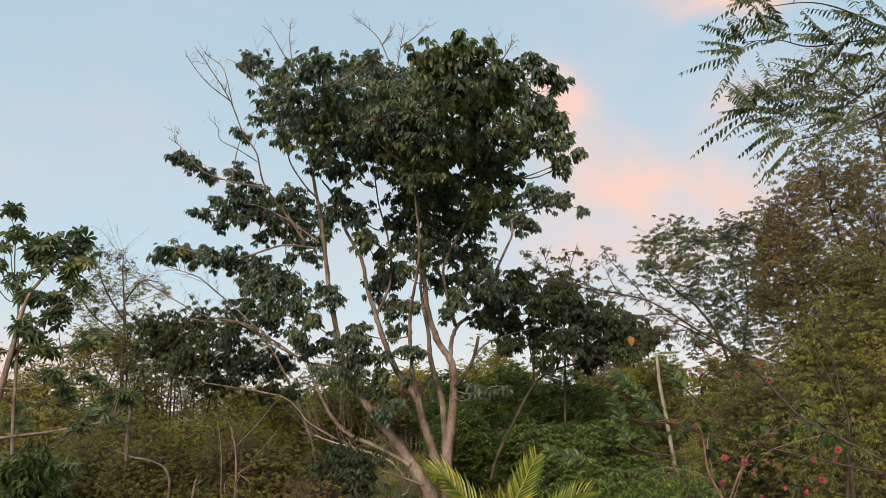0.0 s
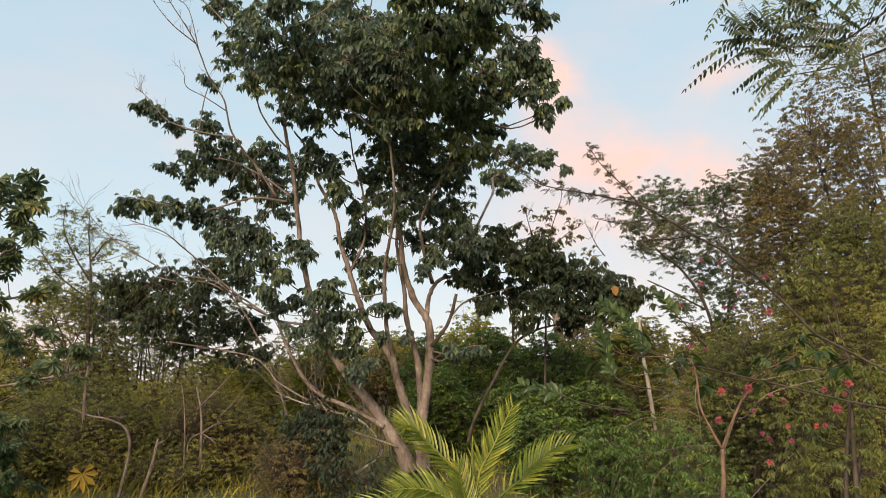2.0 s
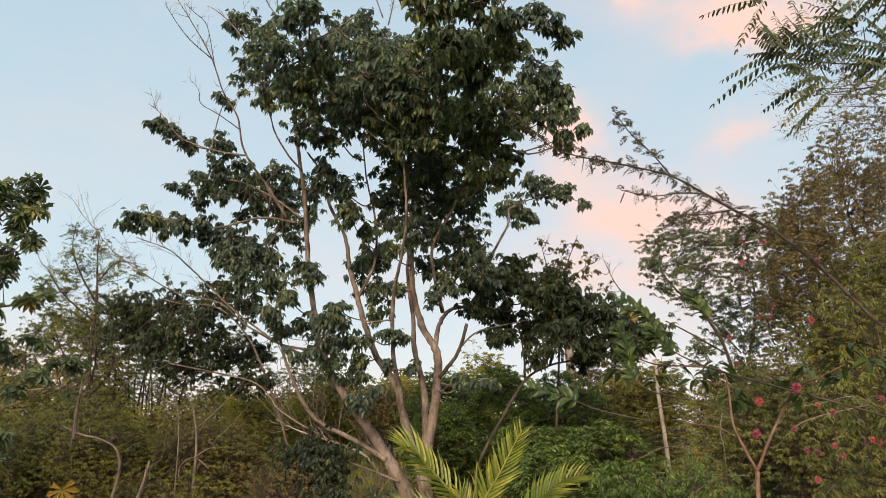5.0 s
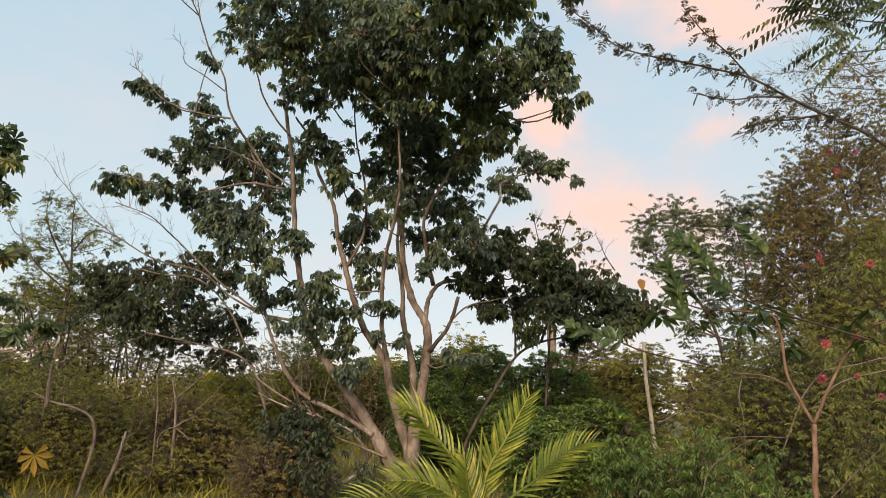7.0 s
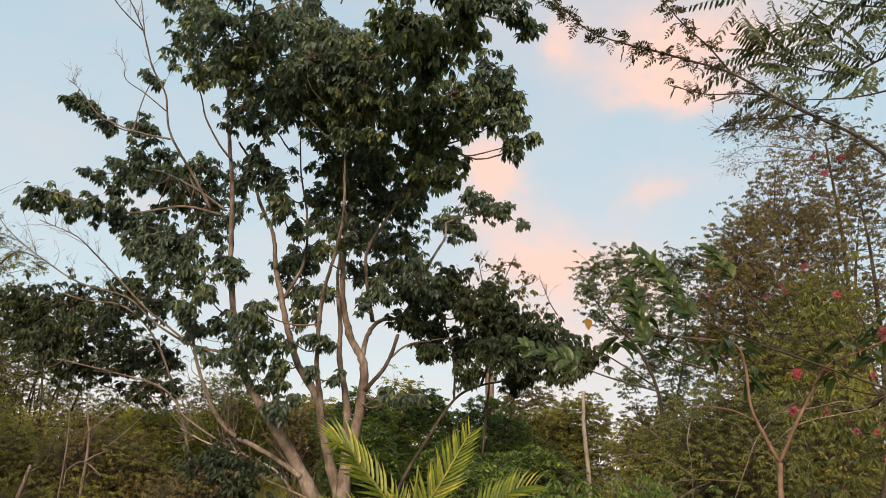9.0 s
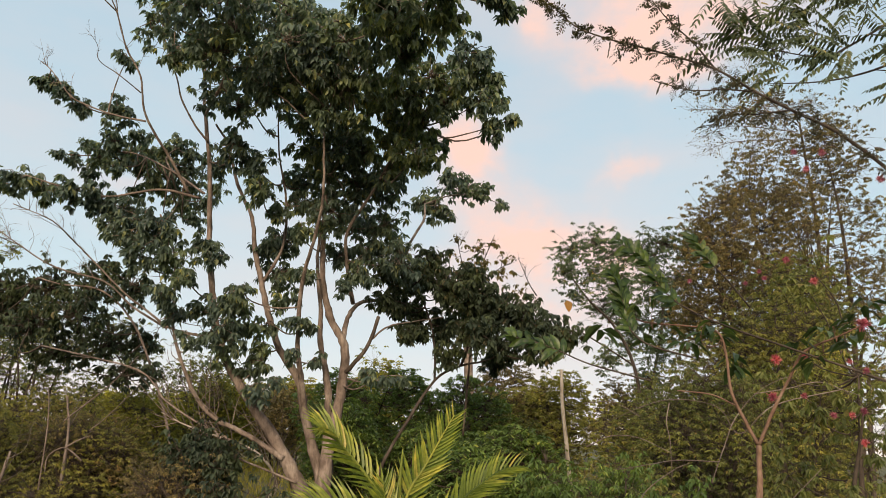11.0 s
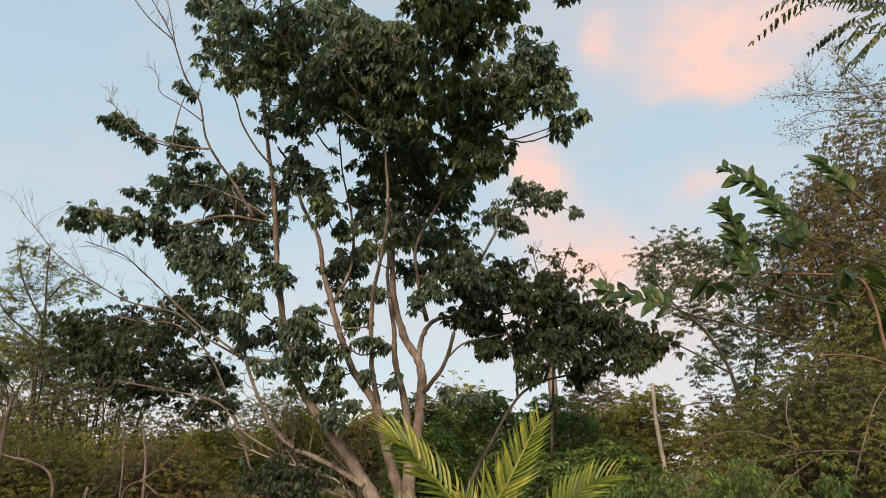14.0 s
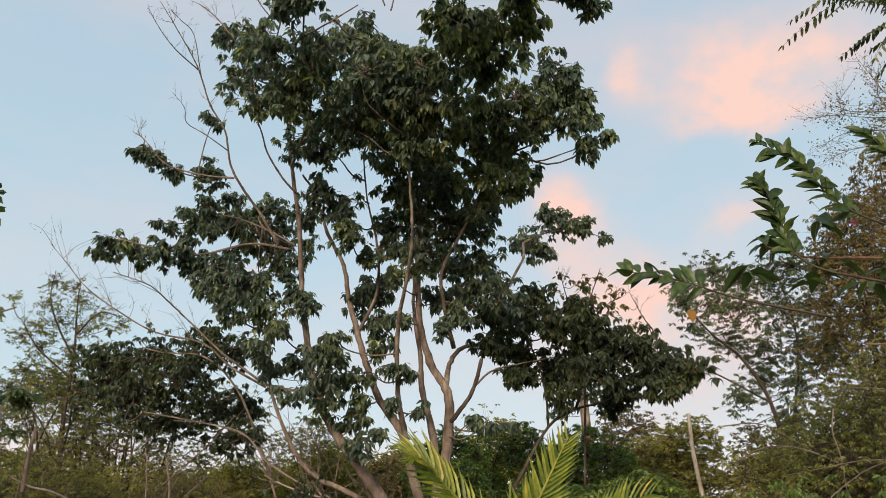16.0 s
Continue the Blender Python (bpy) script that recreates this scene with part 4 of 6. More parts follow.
dress(sparse, [(2.06, 15.29, 5.57, 0.10), (1.94, 14.93, 5.19, 0.10), (2.28, 14.91, 5.32, 0.12), (2.55, 15.40, 5.53, 0.13), (2.74, 15.25, 5.54, 0.10), (2.88, 15.03, 5.21, 0.10), (3.13, 15.35, 5.31, 0.07), (2.58, 15.06, 5.09, 0.17), (2.29, 15.15, 5.07, 0.17), (2.91, 15.17, 4.99, 0.14), (2.10, 15.47, 5.03, 0.16), (2.60, 15.44, 4.83, 0.21), (3.05, 15.07, 4.99, 0.07), (3.19, 15.07, 4.62, 0.14), (2.16, 15.15, 4.73, 0.18)], bones_of(*Q), rng, BROWN, 0.085, 0.055, BARK_DARK, 36, 5, 0.7, 0.9, OVATE, 0, "foliage", 0.006)

rng = np.random.default_rng(16)
beyond = thing("far_tree", (6.2, 31.0, 2.1), "distant dark tree with a stout straight trunk", "tree", "distant trees")
far_line = [(5.36, 31.00, 3.02), (5.34, 31.00, 4.20), (5.24, 31.00, 5.40), (5.18, 31.00, 6.65), (5.14, 31.00, 7.71)]
part("trunk", *tube([(far_line[0][0], 31.0, 1.9)] + far_line, 0.2, 0.15, 8, rng, 4, 0.1), BARK, beyond)
dress(beyond, [(5.04, 30.17, 7.72, 0.71), (4.25, 30.47, 7.15, 0.54), (6.13, 31.60, 7.42, 0.66), (5.38, 31.16, 6.89, 0.56), (4.65, 30.19, 8.14, 0.58), (6.12, 30.87, 6.21, 0.38), (4.38, 30.96, 6.21, 0.34)], bones_of(far_line), rng, DARK, 0.26, 0.13, BARK_DARK, 8, 8, 0.8, 0.8, OVATE)

# ---- dark tree behind ----
rng = np.random.default_rng(13)
back = thing("tree", (-2.6, 17.0, 0.8), "dark-leaved tree with pale twisting branches behind the tall tree", "tree")
L = [[(-1.09, 13.6, 1.61), (-1.52, 13.74, 1.8), (-1.96, 13.89, 2.01), (-2.43, 14.03, 2.3), (-2.61, 14.17, 2.51), (-2.94, 14.31, 2.76), (-3.66, 14.46, 2.93), (-4.46, 14.6, 3.09)], [(-2.73, 17.00, 0.68), (-2.79, 17.00, 1.82), (-3.23, 17.00, 3.00), (-3.74, 17.00, 3.99), (-4.38, 17.00, 4.57), (-5.13, 17.00, 4.65), (-5.56, 17.00, 4.75)]]
for line, r0 in zip(L, (0.016, 0.028)):
    part("limb", *tube(line, r0, 0.012, 8, rng, 5, 0.12), BARK, back)
dress(back, [(-6.22, 17.66, 4.67, 0.57), (-5.51, 17.64, 4.75, 0.57), (-4.72, 17.56, 4.71, 0.51), (-3.79, 16.57, 4.60, 0.40), (-4.52, 16.24, 3.91, 0.52), (-4.30, 17.80, 3.73, 0.53), (-3.79, 17.20, 3.16, 0.38), (-5.17, 16.10, 3.74, 0.52), (-6.37, 17.74, 4.17, 0.52), (-3.67, 17.87, 3.84, 0.34), (-4.83, 16.62, 3.32, 0.38), (-6.72, 17.56, 4.67, 0.36), (-3.09, 16.25, 3.05, 0.17), (-4.36, 16.89, 4.99, 0.28)], bones_of(*L), rng, DARK, 0.125, 0.058, BARK_DARK, 60, 13, 1.2, 0.85, SIMPLE)
bare = [(-2.63, 14.50, 3.45), (-3.20, 14.50, 3.77), (-3.67, 14.50, 4.14), (-4.42, 14.50, 4.31), (-5.02, 14.50, 4.63), (-5.62, 14.50, 5.04), (-6.01, 14.50, 5.45), (-6.37, 14.50, 5.83)]
part("limb", *tube(bare, 0.019, 0.004, 6, rng, 4, 0.1), BARK, back)
bare_twigs(back, bare, rng, 22, 0.6, 0.005, BARK, 0.7, 0.3)


# ---- shrubs and trees round about ----
def shrub(name, label, category, at, half, top, seed, leaf, length, width, clumps=30, r=0.35, whorls=10, count=8, droop=0.6, bark=BARK_DARK, shape=SPINDLE, low=0.15, depth=None, group="", twig=0.012, stems=5, bottom=None, dome=False):
    """A rounded, uneven mass of leafy clumps on several stems rising from the ground."""
    g = np.random.default_rng(seed)
    x, y = at
    z0 = float(ground_z(x, y)) if bottom is None else bottom
    h, dy = top - z0, depth or half
    ob = thing(name, (x, y, z0), label, category, group)
    u = in_ball(g, clumps, 0.45)
    c = np.stack([x + u[:, 0] * (half - 0.6 * r), y + u[:, 1] * dy, z0 + h * (low + (1 - low) * (0.5 + 0.5 * u[:, 2])) - r * 0.6 * np.clip(u[:, 2], 0, 1)], 1)
    cl = np.column_stack([c, r * g.uniform(0.65, 1.2, clumps)])
    lines = []
    for i in range(stems):
        e = c[g.integers(clumps)]
        b = np.array([x + g.normal(0, 0.12 * half), y + g.normal(0, 0.12 * dy), z0 - 0.1])
        m = b + (e - b) * 0.5 + np.array([g.normal(0, 0.15 * half), g.normal(0, 0.1), 0.12 * h])
        lines.append(np.array([b, m, e]))
        part("stem", *tube(lines[-1], 0.014 + 0.006 * h, 0.006, 6, g, 4, 0.1), bark, ob)
    dress(ob, cl, bones_of(*lines), g, leaf, length, width, bark, whorls, count, droop, 0.85, shape, 0, "foliage", twig, "", dome, False)
    return ob


# low dark shrub at the foot of the tall tree
shrub("shrub", "dark green shrub at the foot of the tall tree", "shrub", (-1.62, 13.10), 0.62, 2.0, 31, DARK, 0.11, 0.05, 44, 0.26, 18, 11, 0.9, BARK_DARK, SIMPLE, 0.1, 0.7)
shrub("shrub", "dark low shrub with dull green leaves", "shrub", (-1.09, 12.20), 0.60, 1.32, 32, DARK, 0.10, 0.04, 26, 0.25, 10, 8, 0.9, BARK_DARK, OVATE, 0.1, 0.6)
# lush mound behind the trunks
for i, (at, half, top) in enumerate([((0.22, 18.50), 0.97, 3.66), ((1.74, 19.00), 1.03, 3.85), ((2.92, 18.00), 0.91, 3.60), ((0.36, 16.50), 0.78, 2.62), ((1.95, 16.00), 1.07, 2.31), ((2.92, 14.50), 0.70, 2.20), ((1.75, 12.50), 0.60, 1.68)]):
    shrub("bush", "dense lush green bush behind the trunks", "bush", at, half, top, 40 + i, LUSH, 0.08, 0.038, 90, 0.34, 28, 11, 0.45, BARK_DARK, SIMPLE, 0.05, 1.3, "lush bushes", 0.012, 5, None, True)
# yellow-green trees farther back
for i, (at, half, top) in enumerate([((1.60, 27.00), 1.20, 5.61), ((-3.19, 26.00), 1.50, 4.42), ((-1.08, 29.00), 0.99, 5.08), ((-2.95, 25.00), 1.05, 4.21), ((-1.36, 27.00), 1.23, 4.42), ((-4.42, 24.00), 1.23, 3.55)]):
    shrub("far_tree", "yellow-green tree in the distance", "tree", at, half, top, 50 + i, LIME if i != 4 else BROWN, 0.12, 0.055, 60, 0.5, 15, 8, 0.5, BARK_DARK, SPINDLE, 0.2, 1.6, "distant trees")
# olive scrub on the open slope
for i, (at, half, top) in enumerate([((-8.08, 15.00), 1.22, 3.01), ((-6.54, 16.00), 1.19, 2.87), ((-5.06, 17.00), 1.20, 2.83), ((-4.01, 20.00), 1.08, 3.40), ((-4.90, 13.50), 0.95, 2.14), ((-3.62, 14.50), 0.92, 2.22), ((-6.49, 13.20), 1.06, 2.00), ((-4.86, 14.00), 0.89, 1.97), ((-3.54, 14.60), 0.98, 2.14), ((-6.22, 14.00), 0.85, 2.30), ((-1.96, 13.00), 0.70, 1.39), ((-3.78, 13.40), 1.04, 1.20)]):
    shrub("shrub", "olive-brown scrub with thin stems", "shrub", at, half, top, 60 + i, (OLIVE, FINE, OLIVE, LIME, OLIVE, BROWN, FINE, OLIVE, OLIVE, FINE, BROWN, OLIVE)[i], 0.052 if i > 3 else 0.068, 0.017 if i > 3 else 0.024, 90, 0.42, 22 if i > 3 else 18, 10, 0.9, BARK_DARK, SPINDLE, 0.05, 1.0, "olive scrub", 0.009, 9)
# fine-leaved trees beyond, towards the slope
for i, (at, half, top) in enumerate([((-9.12, 21.00), 1.09, 5.63), ((-7.97, 21.00), 1.10, 5.90), ((-9.30, 18.00), 0.99, 4.31), ((-7.84, 23.00), 1.59, 5.94), ((-13.94, 21.00), 2.06, 6.42), ((-8.12, 19.00), 1.23, 5.36), ((-6.61, 20.00), 1.35, 5.25), ((-4.78, 21.00), 1.36, 5.10), ((-3.34, 23.00), 1.21, 4.68)]):
    shrub("fine_leaved_tree", "slender tree with thin grey-green leaves", "tree", at, half, top, 70 + i, OLIVE if i in (0, 1, 2) else FINE, 0.075, 0.026, 50, 0.44, 14 if i > 4 else 18, 11, 0.8, BARK_DARK, SPINDLE, 0.12 if i > 4 else 0.3, 1.2, "fine-leaved trees", 0.012, 6)
# lacy tree on the slope
rng = np.random.default_rng(18)
lacy = thing("lacy_tree", (-6.1, 19.0, 0.9), "slender lacy tree with tiny grey-green leaves on fine twigs", "tree")
Q = [[(-7.64, 19.00, 2.47), (-7.78, 19.00, 3.85), (-7.79, 19.00, 4.82), (-7.83, 19.00, 5.44), (-7.93, 19.00, 6.27), (-7.95, 19.00, 6.80)], [(-7.80, 19.00, 5.07), (-8.22, 18.87, 5.78), (-8.41, 18.73, 6.37), (-8.34, 18.60, 6.91)], [(-7.84, 19.00, 5.57), (-7.50, 19.20, 6.15), (-7.01, 19.40, 6.06)], [(-7.79, 19.00, 4.64), (-8.57, 18.90, 5.28), (-8.98, 18.80, 5.88)]]
for line, r0 in zip(Q, (0.05, 0.025, 0.022, 0.022)):
    part("trunk" if r0 == 0.05 else "limb", *tube(line, r0, 0.007, 7, rng, 5, 0.1), BARK_DARK, lacy)
    bare_twigs(lacy, line, rng, 14, 0.55, 0.005, BARK_DARK, 0.4, 0.35)
dress(lacy, [(-8.84, 19.64, 7.03, 0.23), (-8.28, 19.38, 6.80, 0.23), (-8.28, 18.48, 6.16, 0.27), (-8.04, 19.46, 6.49, 0.28), (-7.62, 19.49, 6.18, 0.28), (-6.80, 18.79, 5.77, 0.24), (-8.24, 19.02, 5.89, 0.36), (-7.66, 19.14, 5.74, 0.30), (-8.59, 18.77, 5.75, 0.30), (-9.12, 19.17, 5.61, 0.31), (-8.67, 19.33, 5.40, 0.36), (-8.12, 19.51, 5.33, 0.31), (-8.65, 18.77, 4.75, 0.35), (-8.10, 18.90, 4.67, 0.35), (-7.30, 19.13, 5.36, 0.19), (-9.69, 19.67, 6.68, 0.18), (-7.61, 19.60, 4.97, 0.27), (-8.71, 18.38, 4.30, 0.32)], bones_of(*Q), rng, FINE, 0.085, 0.026, BARK_DARK, 66, 8, 0.7, 0.95, SPINDLE, 0, "foliage", 0.007)
# tree with airy crown beyond the pale pole
rng = np.random.default_rng(15)
airy = thing("airy_tree", (6.3, 17.0, 0.7), "airy grey-green tree with dark crooked branches", "tree")
R = [[(6.30, 17.00, 0.47), (6.22, 17.00, 1.52), (6.21, 17.00, 2.61), (6.07, 17.00, 3.74), (5.67, 17.00, 4.55), (5.18, 17.00, 5.02), (4.80, 17.00, 5.50)], [(6.21, 17.00, 2.61), (6.53, 17.00, 3.75), (6.76, 17.00, 4.93), (6.63, 17.00, 6.15)], [(6.07, 17.00, 3.74), (5.30, 17.00, 4.19), (4.85, 17.00, 4.42)]]
for line, r0 in zip(R, (0.055, 0.032, 0.018)):
    part("trunk" if r0 == 0.055 else "limb", *tube(line, r0, 0.012, 8, rng, 5, 0.1), BARK_DARK, airy)
dress(airy, [(4.95, 17.39, 6.24, 0.43), (5.53, 17.63, 6.52, 0.44), (5.68, 16.69, 6.04, 0.47), (4.42, 16.09, 5.36, 0.32), (5.27, 17.14, 5.67, 0.45), (5.49, 16.29, 5.32, 0.45), (6.56, 17.44, 6.29, 0.53), (6.76, 16.69, 6.31, 0.51), (6.54, 16.91, 5.51, 0.53), (7.61, 17.95, 5.94, 0.57), (5.66, 17.56, 5.04, 0.43), (6.42, 17.69, 4.96, 0.52), (6.91, 17.11, 4.84, 0.51), (6.33, 17.88, 4.37, 0.44), (6.28, 16.04, 3.92, 0.42), (7.68, 17.78, 4.88, 0.48), (4.83, 16.78, 5.08, 0.24), (7.24, 16.46, 6.24, 0.46), (5.53, 17.07, 3.86, 0.32), (6.75, 17.89, 3.65, 0.39)], bones_of(*R), rng, GREY, 0.085, 0.030, BARK_DARK, 84, 12, 0.8, 0.85, SPINDLE, 0, "foliage", 0.007)
# scrub to the side of the lush mound
for i, (at, half, top, mat) in enumerate([((5.15, 21.00), 1.2, 4.0, BROWN), ((5.15, 15.00), 0.76, 3.01, OLIVE), ((3.27, 11.00), 0.62, 1.5, LUSH), ((4.52, 11.50), 0.62, 2.41, FINE), ((6.91, 19.00), 1.23, 4.18, BROWN), ((4.50, 22.00), 1.10, 5.07, BROWN), ((5.45, 20.00), 0.92, 4.26, OLIVE), ((5.25, 14.00), 0.68, 3.24, FINE), ((4.44, 21.00), 1.15, 3.98, OLIVE), ((3.75, 17.00), 0.7, 2.7, FINE)]):
    shrub("shrub", "tangled green and brown scrub", "shrub", at, half, top, 80 + i, mat, 0.0046 * at[1], 0.0016 * at[1], 76, 0.36, 16, 12, 0.6, BARK_DARK, SPINDLE, 0.05, 0.9, "tangled scrub", 0.01, 8)
# tall vine-hung mass
for i, (at, half, top, mat) in enumerate([((7.65, 14.50), 1.22, 8.16, BROWN), ((6.42, 14.00), 0.86, 6.51, BROWN), ((9.26, 15.00), 1.39, 9.47, BROWN), ((5.38, 11.00), 0.85, 3.95, OLIVE), ((3.93, 10.00), 0.56, 2.75, FINE), ((6.71, 12.50), 1.03, 5.06, FINE)]):
    shrub("vine_hung_tree", "tall tangled tree hung with brownish vines", "tree", at, half, top, 90 + i, mat, 0.0047 * at[1], 0.0017 * at[1], 190, 0.42, 17, 12, 0.9, BARK_DARK, SPINDLE, 0.05, 1.2, "tangled trees", 0.007, 9)
# fine bare sprays above the vines
rng = np.random.default_rng(19)
twiggy = thing("twiggy_tree", tuple([(8.97, 15.60, 1.02), (9.39, 15.60, 3.75), (9.54, 15.60, 6.34), (9.43, 15.60, 8.90)][0]), "tall twiggy tree with fine drooping sprays and tiny leaves", "tree")
part("trunk", *tube([(8.97, 15.60, 1.02), (9.39, 15.60, 3.75), (9.54, 15.60, 6.34), (9.43, 15.60, 8.90)], 0.07, 0.02, 7, rng, 5, 0.1), BARK_DARK, twiggy)
SPRAYS = [[(9.44, 15.50, 9.28), (8.31, 15.50, 9.05), (7.65, 15.50, 8.94), (6.87, 15.50, 8.86)],
    [(9.37, 15.50, 8.90), (8.08, 15.35, 8.79), (7.16, 15.20, 8.79)],
    [(9.14, 15.50, 8.84), (8.64, 15.50, 9.39), (8.42, 15.50, 9.83), (8.21, 15.50, 10.28)],
    [(9.11, 15.50, 8.72), (8.42, 15.40, 9.20), (8.49, 15.30, 9.94)],
    [(9.27, 15.50, 8.42), (7.85, 15.50, 8.22), (7.23, 15.50, 7.97)],
    [(9.31, 15.50, 8.60), (7.89, 15.65, 8.66), (7.27, 15.80, 8.38)],
    [(8.74, 15.50, 9.02), (7.77, 15.50, 9.04), (7.69, 15.50, 9.37)]]
for line in SPRAYS:
    part("limb", *tube(line, 0.011, 0.003, 5, rng, 5, 0.1), BARK, twiggy)
    bare_twigs(twiggy, line, rng, 22, 0.5, 0.0035, BARK, 0.1, 0.15, "branchwork", 3)
    pts = smooth_line(line, 16)
    k = np.repeat(np.arange(6, len(pts)), 3)
    v, f = blades(pts[k] + rng.normal(0, 0.14, (len(k), 3)), rng.normal(0, 1, (len(k), 3)), rng.normal(0, 1, (len(k), 3)), rng.uniform(0.03, 0.07, len(k)), 0.026, OVATE)
    part("foliage", v, f, BROWN, twiggy, "tiny scattered leaves", "stuff", False)
dress(twiggy, [(8.51, 15.77, 9.37, 0.31), (8.40, 15.44, 8.79, 0.35), (8.37, 15.86, 8.92, 0.25), (8.93, 15.70, 9.46, 0.36), (8.35, 15.09, 8.11, 0.38), (9.50, 15.98, 9.26, 0.48), (9.31, 15.76, 8.38, 0.51), (9.89, 15.79, 9.53, 0.54)], bones_of(*SPRAYS), rng, BROWN, 0.055, 0.022, BARK, 26, 6, 0.7, 0.9, SPINDLE, 0, "foliage", 0.005)
# far woods on the rising ground
for i in range(16):
    g = np.random.default_rng(200 + i)
    x = -26 + 3.6 * i + g.uniform(-1, 1)
    y = 36 + g.uniform(-4, 10)
    shrub("far_tree", "distant woodland tree on the slope", "tree", (x, y), 2.6 * g.uniform(0.8, 1.2), 1.6 + y * g.uniform(0.085, 0.14), 210 + i, (FINE, OLIVE, LIME)[i % 3], 0.20, 0.085, 36, 0.75, 8, 8, 0.4, BARK_DARK, SPINDLE, 0.1, 1.6, "distant trees", 0.03)

# pale thin trunk standing in the scrub
rng = np.random.default_rng(21)
pole = thing("dead_trunk", (5.2, 18.65, 0.9), "thin pale dead trunk standing in the scrub", "tree trunk")
part("trunk", *tube([(5.27, 18.65, 0.75), (5.22, 18.65, 1.25), (5.13, 18.65, 2.30), (5.06, 18.65, 3.10), (5.05, 18.65, 3.85)], 0.055, 0.036, 8, rng, 5, 0.12), BARK_PALE, pole)

# bare stems on the slope
for line, r0, lab in (([(-4.39, 12.30, 0.31), (-4.29, 12.30, 0.74), (-4.20, 12.30, 1.26), (-4.26, 12.30, 1.56), (-4.49, 12.30, 1.70), (-4.82, 12.30, 1.78), (-5.07, 12.30, 1.89)], 0.025, "pale bent bare stem"), ([(-4.01, 12.30, 0.60), (-3.87, 12.30, 1.05), (-3.80, 12.30, 1.42)], 0.032, "pale leaning bare stem"), ([(-4.88, 12.30, 1.71), (-4.89, 12.30, 2.17), (-4.87, 12.30, 2.49)], 0.03, "pale upright bare stem"), ([(-3.43, 13.20, 0.50), (-3.43, 13.20, 1.13), (-3.45, 13.20, 1.78), (-3.54, 13.20, 2.20)], 0.028, "thin bare sapling in the scrub")):
    b = np.array(line[0])
    st = thing("bare_stem", tuple(b), lab + " among olive scrub", "stem", "bare stems")
    part("stem", *tube(line, r0, r0 * 0.45, 7, rng, 5, 0.14), BARK, st)
    bare_twigs(st, line, rng, 4, 0.6, 0.006, BARK, 0.4, 0.5)

for line in [[(-3.44, 12.40, 0.98), (-3.46, 12.40, 1.68), (-3.50, 12.40, 2.04), (-3.54, 12.40, 2.22)],
    [(-3.34, 12.60, 1.83), (-2.94, 12.90, 2.34), (-2.70, 13.20, 2.79)],
    [(-5.63, 11.40, 1.94), (-5.35, 11.50, 2.10), (-5.05, 11.60, 2.27)],
    [(-2.89, 12.00, 1.33), (-3.10, 12.00, 1.47), (-3.27, 12.00, 1.37), (-3.28, 12.00, 1.19)],
    [(-3.10, 12.00, 1.47), (-2.97, 12.00, 1.56), (-2.83, 12.00, 1.62)],
    [(-5.75, 11.30, 1.26), (-5.67, 11.30, 1.68), (-5.61, 11.30, 1.94), (-5.67, 11.30, 2.21)]]:
    st = thing("bare_stem", tuple(line[0]), "thin pale dry stem rising from the scrub", "stem", "bare stems")
    part("stem", *tube(line, 0.012, 0.005, 6, rng, 5, 0.14), BARK, st)
    bare_twigs(st, line, rng, 2, 0.25, 0.003, BARK, 0.4, 0.5, "branchwork", 1)

# ---- large-leaved tree at the edge ----
rng = np.random.default_rng(22)
edge = thing("large_leaved_tree", (-7.4, 11.4, 0.2), "tree with large pale drooping leaves", "tree")
E = [[(-5.95, 10.40, 0.90), (-5.89, 10.35, 2.08), (-5.72, 10.30, 3.03), (-5.53, 10.25, 3.86), (-5.14, 10.20, 4.32)], [(-5.78, 10.40, 3.04), (-5.43, 10.30, 3.44), (-5.11, 10.20, 3.74)]]
for line, r0 in zip(E, (0.06, 0.03)):
    part("trunk" if r0 == 0.06 else "limb", *tube(line, r0, 0.012, 8, rng, 5, 0.1), BARK, edge)
dress(edge, [(-5.13, 10.40, 4.61, 0.25), (-4.71, 10.12, 4.29, 0.19), (-5.20, 10.32, 4.28, 0.20), (-5.26, 10.42, 3.79, 0.20), (-5.07, 10.28, 3.65, 0.13), (-5.53, 10.23, 4.52, 0.25), (-5.60, 10.36, 3.97, 0.28), (-5.36, 10.33, 3.31, 0.21), (-5.02, 10.18, 2.79, 0.14), (-5.61, 10.24, 3.43, 0.24), (-4.90, 10.35, 4.03, 0.10)], bones_of(*E), rng, GREY, 0.19, 0.19, BARK, 13, 4, 1.0, 0.8, PALMATE, 0, "foliage", 0.008)

# ---- feathery branch overhead ----
rng = np.random.default_rng(23)
feather = thing("feathery_tree", (6.6, 8.6, 0.0), "tall tree with long feathery compound leaves", "tree")
U = [[(5.28, 7.90, 6.04), (5.00, 7.80, 5.96), (4.51, 7.70, 5.85), (4.02, 7.60, 5.76), (3.67, 7.50, 5.79), (3.30, 7.40, 5.73)], [(5.22, 7.90, 5.73), (4.92, 7.80, 5.50), (4.52, 7.70, 5.21), (4.20, 7.60, 5.01), (3.79, 7.50, 4.93), (3.28, 7.40, 4.92)], [(5.40, 7.95, 5.40), (4.90, 7.85, 5.10), (4.30, 7.75, 4.85), (3.60, 7.65, 4.68)], [(5.20, 7.90, 6.00), (4.70, 7.80, 6.25), (4.20, 7.70, 6.35), (3.60, 7.60, 6.25)]]
trunk_line = [(6.6, 8.6, -0.3), (6.5, 8.5, 2.0), (6.0, 8.2, 4.4), (5.6, 8.0, 5.2), (5.28, 7.9, 6.04)]
